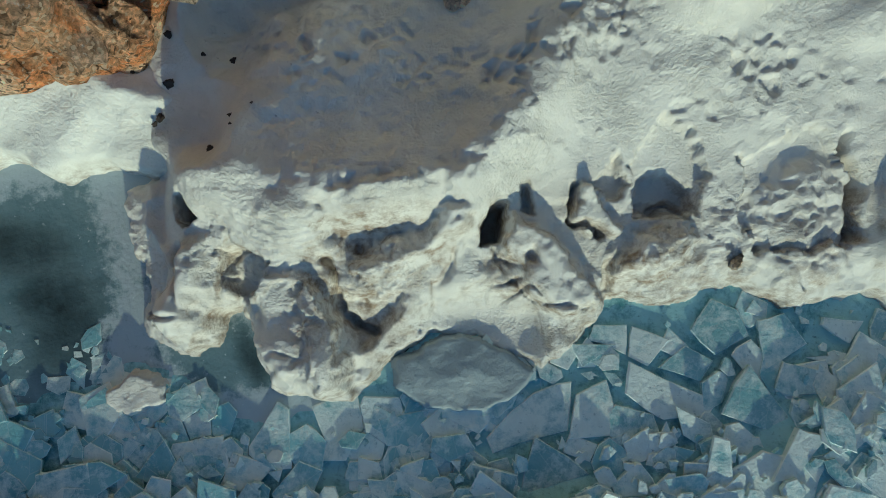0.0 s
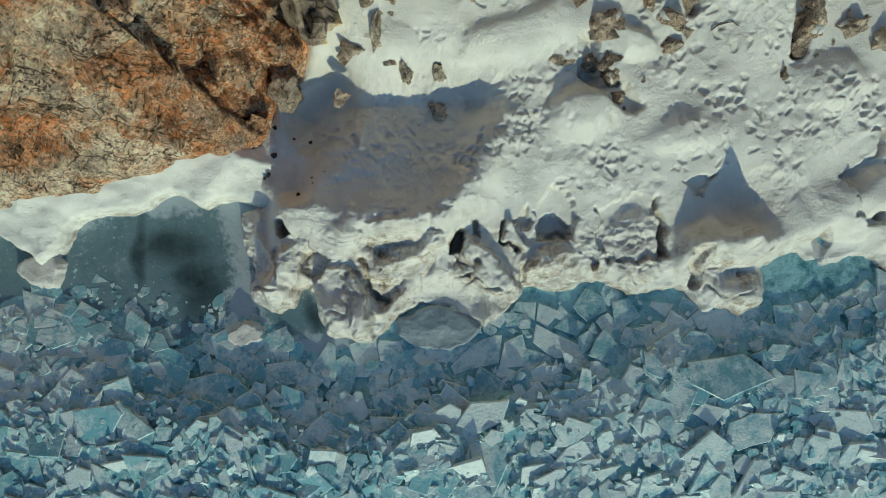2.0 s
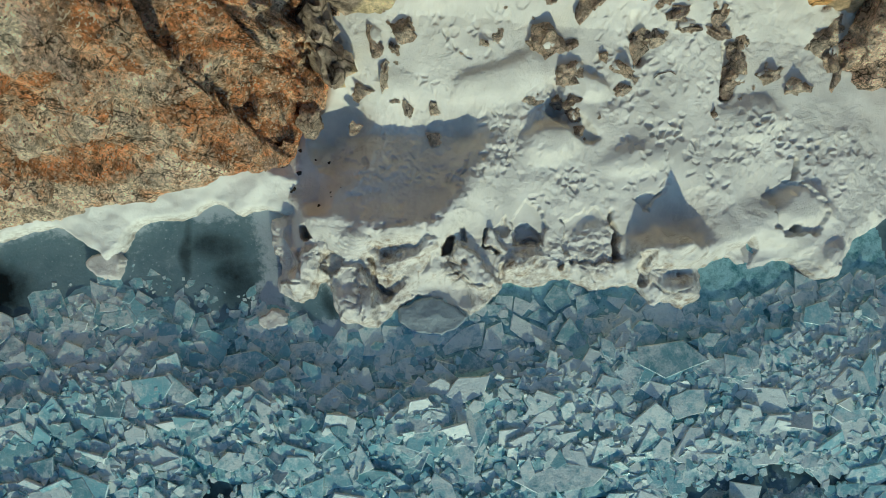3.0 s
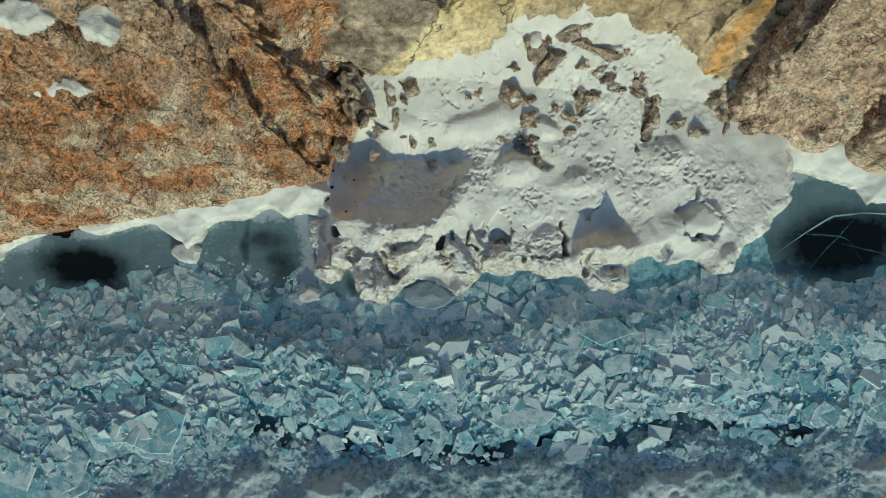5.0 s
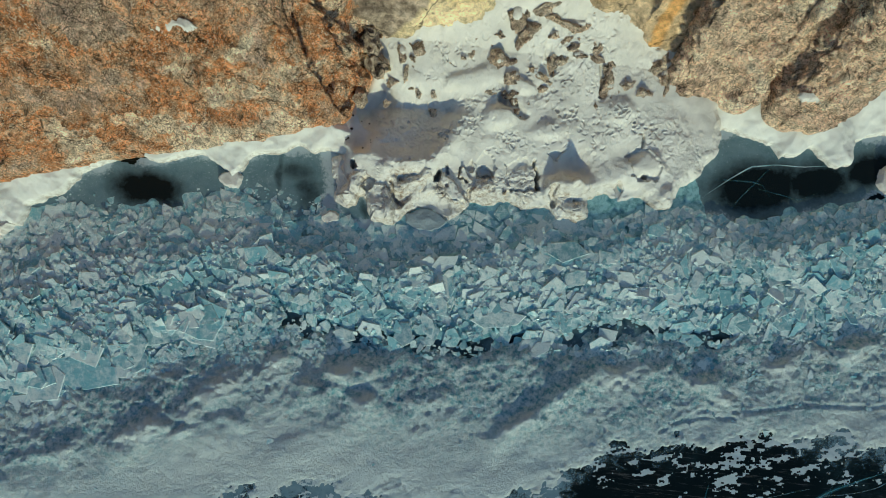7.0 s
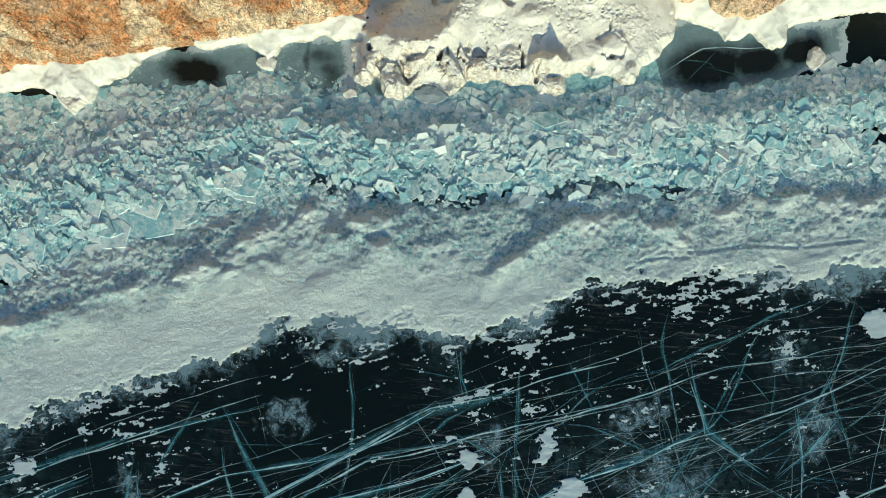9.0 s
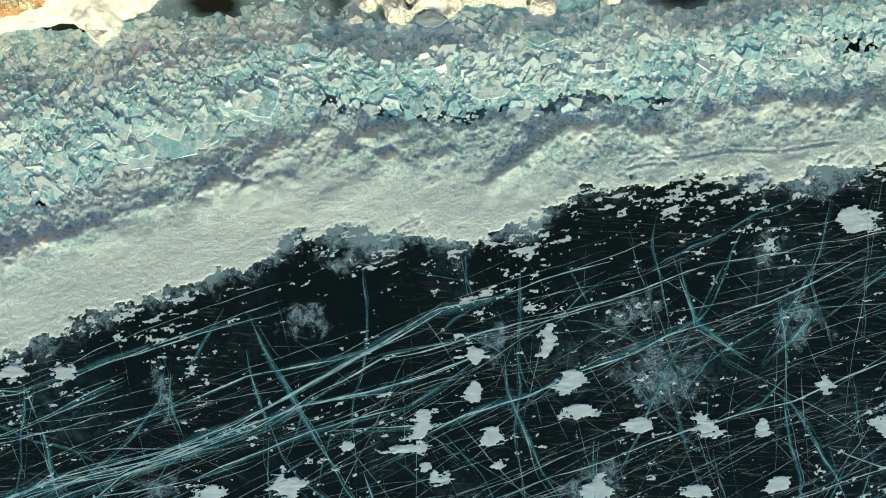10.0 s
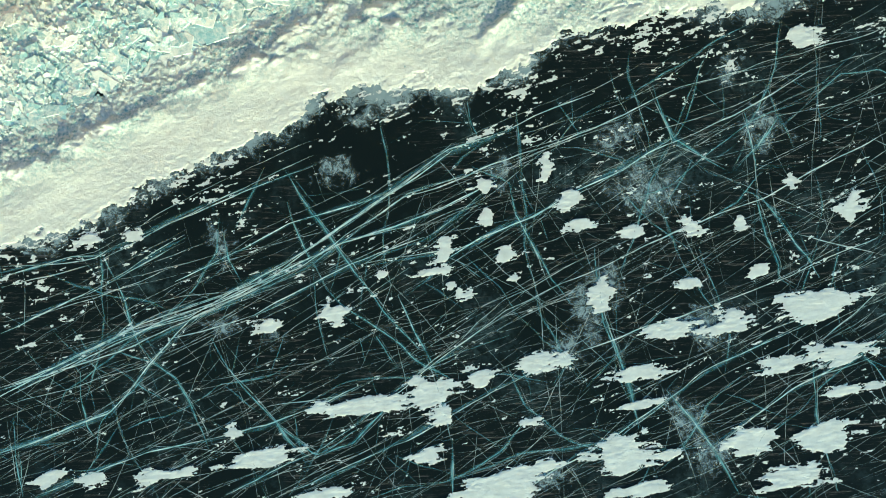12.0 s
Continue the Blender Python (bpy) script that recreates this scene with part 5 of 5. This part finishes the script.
STONES_A = [(-6.86, 3.52, 0.15), (-5.92, 4.08, 0.13), (-6.10, 3.34, 0.12), (-6.23, 3.23, 0.09), (-4.26, 3.15, 0.05), (-4.19, 2.94, 0.04), (-4.85, 2.59, 0.11), (-4.61, 4.60, 0.10), (-5.86, 5.07, 0.09), (-5.20, 4.68, 0.06), (-6.91, 3.59, 0.09), (-3.81, 3.37, 0.04)]


def ribbon(points, width, seed, wander, level):
    """A strip along a line, with each point's distance from its middle as "across"."""
    line, run = along(points, 0.5)
    way = np.gradient(line, axis=0)
    way /= np.hypot(way[:, :1], way[:, 1:]) + 1e-9
    side = np.stack([-way[:, 1], way[:, 0]], 1)
    line = line + side * (wander * rough(run, run * 0 + seed, 7.0, seed, 3))[:, None]
    w = width * (0.6 + 0.5 * rough(run, run * 0 + 3.3, 4.0, seed + 5, 2)) * (0.25 + 0.75 * smooth(0, 4, run) * smooth(0, 4, run[-1] - run))
    rows = [line + side * w[:, None], line, line - side * w[:, None]]
    x, y = np.stack([r[:, 0] for r in rows]), np.stack([r[:, 1] for r in rows])
    return x, y, np.full(x.shape, level), np.repeat(np.array([[1.0], [0.0], [1.0]]), x.shape[1], 1)


level, rng = 0.010, random.Random(23)
strips = []
for k, line in enumerate(BRIGHT):
    strips.append((line, 0.11, 0.15, 1.0, CRACK))
    strips.append((line, 0.55, 0.2, 0.55, SEAM))
for k, line in enumerate(BRIGHT[:2] + RUNS):
    for j in range(7 if k < 4 else 4):
        first = rng.randint(0, max(0, len(line) - 2)) if j else 0
        span = line[first:first + rng.randint(2, 4)] if j else line
        a, b = rng.gauss(0, 1.5), rng.gauss(0, 1.5)
        cut = [(x + rng.gauss(0, 0.3), y + (a + (b - a) * i / max(1, len(span) - 1)) * (1 if j else 0) + rng.gauss(0, 0.12)) for i, (x, y) in enumerate(span)]
        if len(cut) > 1:
            strips.append((cut, rng.choice((0.05, 0.06, 0.08, 0.11)) if j else 0.11, 0.25, rng.uniform(0.3, 0.75) if j else 0.85, CRACK))
    first = rng.randint(0, max(0, len(line) - 4))
    strips.append((line[first:first + 4], rng.uniform(0.4, 0.7), 0.3, 0.45, SEAM))
for k, line in enumerate(SEAMS_A + SEAMS_B + CROSSINGS):
    strips.append((line, rng.uniform(0.34, 0.50), 0.45, 0.8, SEAM))
    strips.append(([(x + rng.gauss(0, 0.15), y + rng.gauss(0, 0.15)) for x, y in line], 0.09, 0.3, 0.5, CRACK))
    for _ in range(3):
        i = rng.randint(0, len(line) - 2)
        x0, y0 = line[i]
        way = radians(rng.uniform(0, 360))
        run = rng.uniform(2, 8)
        strips.append(([(x0, y0), (x0 + run * math.cos(way), y0 + run * math.sin(way))], 0.16, 0.5, 0.55, SEAM))
# long pale seams that run across the bundles and meet them
for _ in range(60):
    x0, y0 = rng.uniform(-54, 54), rng.uniform(-80, -26)
    way, line = rng.choice((rng.gauss(115, 12), rng.gauss(72, 12), rng.gauss(150, 10), rng.gauss(26, 6))), []
    for _ in range(rng.randint(3, 8)):
        if y0 > line_at(CRUST_LAKE, x0) - 1.5:
            break
        line.append((x0, y0))
        way += rng.gauss(0, 13)
        run = rng.uniform(3, 6)
        x0, y0 = x0 + run * math.cos(radians(way)), y0 + run * math.sin(radians(way))
        if rng.random() < 0.3 and y0 < line_at(CRUST_LAKE, x0) - 5:
            fork = radians(way + rng.choice((-1, 1)) * rng.uniform(35, 70))
            far = rng.uniform(4, 10)
            strips.append(([(x0, y0), (x0 + far * math.cos(fork), y0 + far * math.sin(fork))], rng.uniform(0.10, 0.22), 0.6, rng.uniform(0.4, 0.7), SEAM))
    if len(line) > 2:
        strips.append((line, rng.uniform(0.14, 0.30), 0.5, rng.uniform(0.45, 0.8), SEAM))
        strips.append((line, 0.04, 0.5, 0.4, CRACK))
strips.sort(key=lambda s: s[4] is CRACK)
for k, (line, width, wander, dense, look_of) in enumerate(strips):
    x, y, z, across = ribbon(line, width, 600 + 3 * (k % 200), wander, level + 0.0002 * k)
    sheet("crack", x, y, z, np.ones(x.shape, bool), look_of, ice, across=across, dense=dense)

web = []
for k in range(950):
    x0, y0 = rng.uniform(-62, 60), rng.uniform(-86, -20)
    way = radians(rng.gauss(24, 9) if rng.random() < 0.72 else rng.uniform(60, 160))
    run = rng.uniform(5, 34)
    far = (x0 + run * math.cos(way), y0 + run * math.sin(way))
    if max(far[1], y0) < line_at(CRUST_LAKE, x0) - 0.5 and far[1] < line_at(CRUST_LAKE, far[0]) - 0.5:
        web.append(ribbon([(x0, y0), far], rng.choice((0.03, 0.04, 0.06)), 2000 + 3 * k, 0.25, 0.006))
verts, faces, marks = [], [], []
for x, y, z, across in web:
    base, n = len(verts), x.shape[1]
    verts += [(x[i, j], y[i, j], z[i, j]) for i in range(3) for j in range(n)]
    marks += [across[i, j] for i in range(3) for j in range(n)]
    faces += [(base + i * n + j, base + i * n + j + 1, base + (i + 1) * n + j + 1, base + (i + 1) * n + j) for i in range(2) for j in range(n - 1)]
me = mesh_of("fine_cracks", verts, faces, CRACK)
me.attributes.new("across", "FLOAT", "POINT").data.foreach_set("value", np.array(marks, np.float32))
me.attributes.new("dense", "FLOAT", "POINT").data.foreach_set("value", np.full(len(marks), 0.5, np.float32))
fine = new("fine_cracks", me)
fine.parent = ice
tagged(fine, kind="stuff")


# ---- snow patches on the black ice ----
def snow_patch(cx, cy, rx, ry, seed):
    x, y = axes(cx - 2.2 * rx, cx + 2.2 * rx, cy - 2.0 * ry, cy + 2.0 * ry, 0.065)
    u, v = (x - cx) / rx, (y - cy - 0.12 * (x - cx)) / ry
    ragged = 0.34 + 0.5 * smooth(0.2, 1.2, np.abs(u))
    field = 0.9 - (u * u + v * v) ** 0.8 + ragged * rough(x / 3.2, y - 0.15 * x, 0.55, seed, 5, 0.72) + 0.55 * rough(x, y, 0.9 * max(rx, ry), seed + 9, 3)
    field = field - 0.9 * smooth(1.5, 2.1, np.abs(u)) - 0.9 * smooth(1.4, 1.9, np.abs(v))
    z = 0.05 + 0.035 * smooth(0, 0.3, field) + 0.012 * rough(x / 3, y, 0.35, seed + 20, 2)
    whole = field > 0
    piece = np.zeros(x.shape, bool)
    piece[np.unravel_index(np.argmax(field), x.shape)] = True
    for _ in range(600):
        grown = piece.copy()
        grown[1:] |= piece[:-1]
        grown[:-1] |= piece[1:]
        grown[:, 1:] |= piece[:, :-1]
        grown[:, :-1] |= piece[:, 1:]
        grown &= whole
        if (grown == piece).all():
            break
        piece = grown
    ob = sheet("snow_patch", x - cx, y - cy, z, piece, PATCH, dirt_shade=0.0, grit=0.0)
    ob.location = (cx, cy, 0)
    return tagged(ob, "thin wind-carved snow patch lying on black ice", "snow patch", "snow patches on the ice")


for k, row in enumerate(PATCHES_A + PATCHES_B + PATCHES_C):
    cx, cy, rx, ry = row
    snow_patch(cx, cy, 1.1 * rx, 1.2 * ry, 3000 + 31 * k)


# ---- boulders, stones and blocks in the cove ----
def boulder(name, cx, cy, rx, ry, tall, sink, seed, material):
    r = random.Random(seed)
    bm = bmesh.new()
    bmesh.ops.create_icosphere(bm, subdivisions=3, radius=1.0)
    cuts = [(Vector((r.gauss(0, 1), r.gauss(0, 1), r.gauss(0, 0.8))).normalized(), r.uniform(0.35, 0.8)) for _ in range(12)]
    for v in bm.verts:
        for way, far in cuts:
            over = v.co.dot(way) - far
            if over > 0:
                v.co -= way * over
        v.co += v.co.normalized() * 0.34 * noise.fractal(v.co * 2.4 + Vector((seed, 0, 0)), 0.8, 2.0, 4)
        v.co = Vector((v.co.x * rx * 1.25, v.co.y * ry * 1.25, v.co.z * tall))
    me = bpy.data.meshes.new(name)
    bm.to_mesh(me)
    bm.free()
    me.materials.append(material)
    ob = new(name, me)
    ground = float(BANK_Z[np.searchsorted(BANK_Y, cy), np.searchsorted(BANK_X, cx)])
    ob.matrix_basis = pose(cx, cy, ground - sink, r.uniform(4, 26), r.uniform(-12, 12), r.uniform(-25, 25))
    return ob


EXTRA = [(5.45, 8.2, 0.45, 0.4), (5.95, 8.55, 0.35, 0.4), (5.85, 7.4, 0.4, 0.35), (12.5, 8.9, 0.4, 0.5), (12.9, 8.6, 0.35, 0.35), (12.6, 9.9, 0.4, 0.35), (16.2, 10.2, 0.5, 0.6), (16.7, 9.8, 0.4, 0.6),
         (6.5, 11.6, 0.8, 0.6), (7.1, 12.4, 0.9, 0.5), (9.9, 12.0, 0.7, 0.4), (8.9, 9.9, 0.5, 0.7), (-1.4, 9.6, 0.5, 0.5), (-2.4, 9.2, 0.4, 0.6), (-3.0, 7.5, 0.5, 0.5), (4.3, 9.2, 0.4, 0.5)]
for k, (cx, cy, rx, ry) in enumerate(ROCKS_A + ROCKS_B + EXTRA):
    low = min(rx, ry)
    rock = tagged(boulder("boulder", cx, cy, 1.2 * rx, 1.15 * ry, 0.75 * low + 0.3, 0.30 * low + 0.05, 40 + k, BOULDER), "angular brown boulder half buried in snow", "boulder", "boulders in the cove")
    if k % 3 == 0 and low > 0.25:
        x, y = axes(-0.8 * rx, 0.8 * rx, -0.8 * ry, 0.8 * ry, 0.05)
        d = 1 - np.hypot(x / (0.62 * rx), (y - 0.15 * ry) / (0.6 * ry)) + 0.3 * rough(x, y, 0.4, 800 + k, 3)
        cap = sheet("snow_cap", x, y, 0.45 * low + 0.12 + 0.3 * low * smooth(-0.2, 0.7, d), d > -0.1, SNOW, rock, dirt_shade=0.1, grit=0.2)
        cap["label"] = "smooth white snow cap"
rng = random.Random(77)
for k in range(60):
    cx, cy, rx, ry = rng.choice(ROCKS_A + ROCKS_B)
    size = min(0.34, 0.07 * rng.paretovariate(1.3))
    px, py = cx + rng.gauss(0, 0.55), cy + rng.gauss(0, 0.5)
    if -2.5 < px < 16.8 and py < 12.2:
        tagged(boulder("stone", px, py, size * rng.uniform(0.7, 1.5), size, size * 0.9, 0.2 * size, 300 + k, BOULDER), "broken brown stone in trampled snow", "stone", "broken stones by the boulders")
for k, (cx, cy, size) in enumerate(STONES_A):
    tagged(boulder("stone", cx, cy, size, size * 0.8, size * 0.8, -0.02, 90 + k, DARK_STONE), "small dark stone lying on the snow", "stone", "stones on the snow")
tagged(boulder("wedge_stone", 6.15, 0.33, 0.18, 0.2, 0.32, -0.05, 130, BOULDER), "dark pointed stone sticking out of snow", "stone")

x, y, z, across = ribbon([(21.6, 1.6), (23.4, 3.2), (25.2, 4.4), (27.0, 4.7), (29.3, 4.6), (32, 4.9)], 0.09, 5001, 0.3, 0.02)
sheet("crack", x, y, z, np.ones(x.shape, bool), CRACK, ice, across=across, dense=1.0)
for k, line in enumerate(([(24, 0.6), (26, 3.0), (27, 4.7)], [(26, 3.0), (29, 2.2), (31, 3.4)], [(22.6, 2.6), (26, 2.9), (28, 1.0)])):
    x, y, z, across = ribbon(line, 0.2, 5010 + k, 0.4, 0.022 + 0.001 * k)
    sheet("crack", x, y, z, np.ones(x.shape, bool), SEAM, ice, across=across, dense=0.4)


def snow_block(cx, cy, rx, ry, tall, seed, label):
    """A broken-off block: angular outline, flat sloping top, steep sides."""
    r = random.Random(seed)
    turn = r.uniform(0, 6.3)
    ring = [(rx * q * math.cos(a), ry * q * math.sin(a)) for a, q in ((turn + 6.283 * k / 6 + r.uniform(-0.3, 0.3), r.uniform(0.85, 1.2)) for k in range(6))]
    x, y = axes(-1.6 * rx, 1.6 * rx, -1.6 * ry, 1.6 * ry, 0.05)
    d = inside(ring, x + 0.10 * rough(x, y, 0.5, seed, 4, 0.6), y + 0.10 * rough(x, y, 0.5, seed + 3, 4, 0.6)) / min(rx, ry)
    z = tall * smooth(-0.02, 0.22, d) * (0.75 + 0.20 * y / ry + 0.10 * rough(x, y, 0.6, seed + 5, 4))
    ob = sheet("snow_block", x, y, np.where(d > 0, z, -0.05), d > -0.15, SNOW, dirt_shade=0.25, grit=0.2)
    ob.location = (cx, cy, 0.0)
    return tagged(ob, label, "snow block")


x, y = axes(-1.8, 2.6, -3.6, -0.9, 0.06)
d = inside([(-1.17, -1.92), (-0.41, -1.38), (0.48, -1.28), (1.37, -1.67), (2.11, -2.17), (1.37, -2.87), (0.48, -3.16), (-0.41, -3.10), (-1.30, -2.56)], x + 0.12 * rough(x, y, 0.6, 6100, 3), y + 0.12 * rough(x, y, 0.6, 6105, 3))
z = 0.30 * smooth(0, 0.10, d) + 0.10 * smooth(0, 1.0, d) + 0.03 * rough(x, y, 0.5, 6110, 4, 0.6)
hump = sheet("ice_hump", x, y, np.where(d > 0, z, 0.0), d > -0.05, HUMP)
tagged(hump, "rounded frosted ice hump against the snow bank", "ice", kind="structure")

snow_block(-7.05, -2.65, 0.72, 0.5, 0.4, 6001, "loose white snow block frozen into shore ice")
snow_block(-32.4, -5.2, 1.3, 1.6, 1.4, 6003, "large snow block at the foot of the ledge")
snow_block(35.8, 4.3, 0.9, 1.0, 0.7, 6005, "snow-covered ice block in the black pool")
snow_block(-15.0, -0.4, 1.0, 0.8, 0.5, 6007, "fallen snow heap below the scalloped ledge")


# ---- rock at the head of the west corner ----
def outcrop(cx, cy, cz, rx, ry, rz, seed, material, label):
    ob = boulder("outcrop", 0.0, 5.0, rx, ry, rz, 0, seed, material)
    ob.matrix_basis = pose(cx, cy, cz, 0, 0, 20 * math.sin(seed))
    return tagged(ob, label, "rock")


outcrop(-4.1, 7.9, 4.6, 0.75, 0.95, 1.5, 7001, ROCK_COVE, "pale ochre rock knob at the cove corner")
outcrop(-4.5, 9.4, 5.6, 0.8, 0.9, 1.6, 7002, ROCK_COVE, "pale ochre rock knob at the cove corner")
# this rock is added to darken the shaded recess below the knob
outcrop(-5.2, 6.3, 2.9, 0.6, 0.7, 1.3, 7003, BOULDER, "rock added in the shaded recess under the cliff corner")
outcrop(-3.3, 5.9, 2.6, 0.3, 0.35, 0.6, 7004, BOULDER, "rusty rock sticking out of the snow")
outcrop(-6.3, 4.7, 2.6, 0.35, 0.45, 0.9, 7005, ROCK_WEST, "rusty rock at the cliff foot")

for cx, cy, cz, rx, ry, tall, seed in ((-14.3, 4.9, 17.6, 1.0, 0.35, 0.5, 6011), (-12.5, 5.15, 17.9, 0.8, 0.35, 0.5, 6013), (-12.1, 5.7, 24.0, 1.1, 0.5, 0.6, 6015), (-10.9, 5.8, 22.8, 0.9, 0.45, 0.7, 6017), (-9.2, 6.1, 22.0, 0.6, 0.7, 0.7, 6021), (26.0, 8.1, 6.3, 1.1, 0.35, 0.5, 6019)):
    ledge = snow_block(cx, cy, rx, ry, tall, seed, "small snow ledge clinging to the cliff face")
    ledge.location.z = cz

bm = bmesh.new()
spine = [(9.25, 8.36), (9.4, 8.5), (9.57, 8.56), (9.75, 8.6), (9.9, 8.62), (10.05, 8.58), (10.16, 8.5)]
rings = []
for k, (px, py) in enumerate(spine):
    ground = float(BANK_Z[np.searchsorted(BANK_Y, py), np.searchsorted(BANK_X, px)])
    w = 0.035 - 0.004 * k
    rings.append([bm.verts.new((px + 0.3 * w * math.cos(j * 1.0472), py + w * math.sin(j * 1.0472), ground + 0.04 + w * math.cos(j * 1.0472))) for j in range(6)])
for a, b in zip(rings, rings[1:]):
    for j in range(6):
        bm.faces.new((a[j], a[(j + 1) % 6], b[(j + 1) % 6], b[j]))
bm.faces.new(rings[0])
bm.faces.new(rings[-1])
me = bpy.data.meshes.new("branch")
bm.to_mesh(me)
bm.free()
me.materials.append(WOOD)
tagged(new("branch", me), "thin bent dry branch lying on snow", "branch")
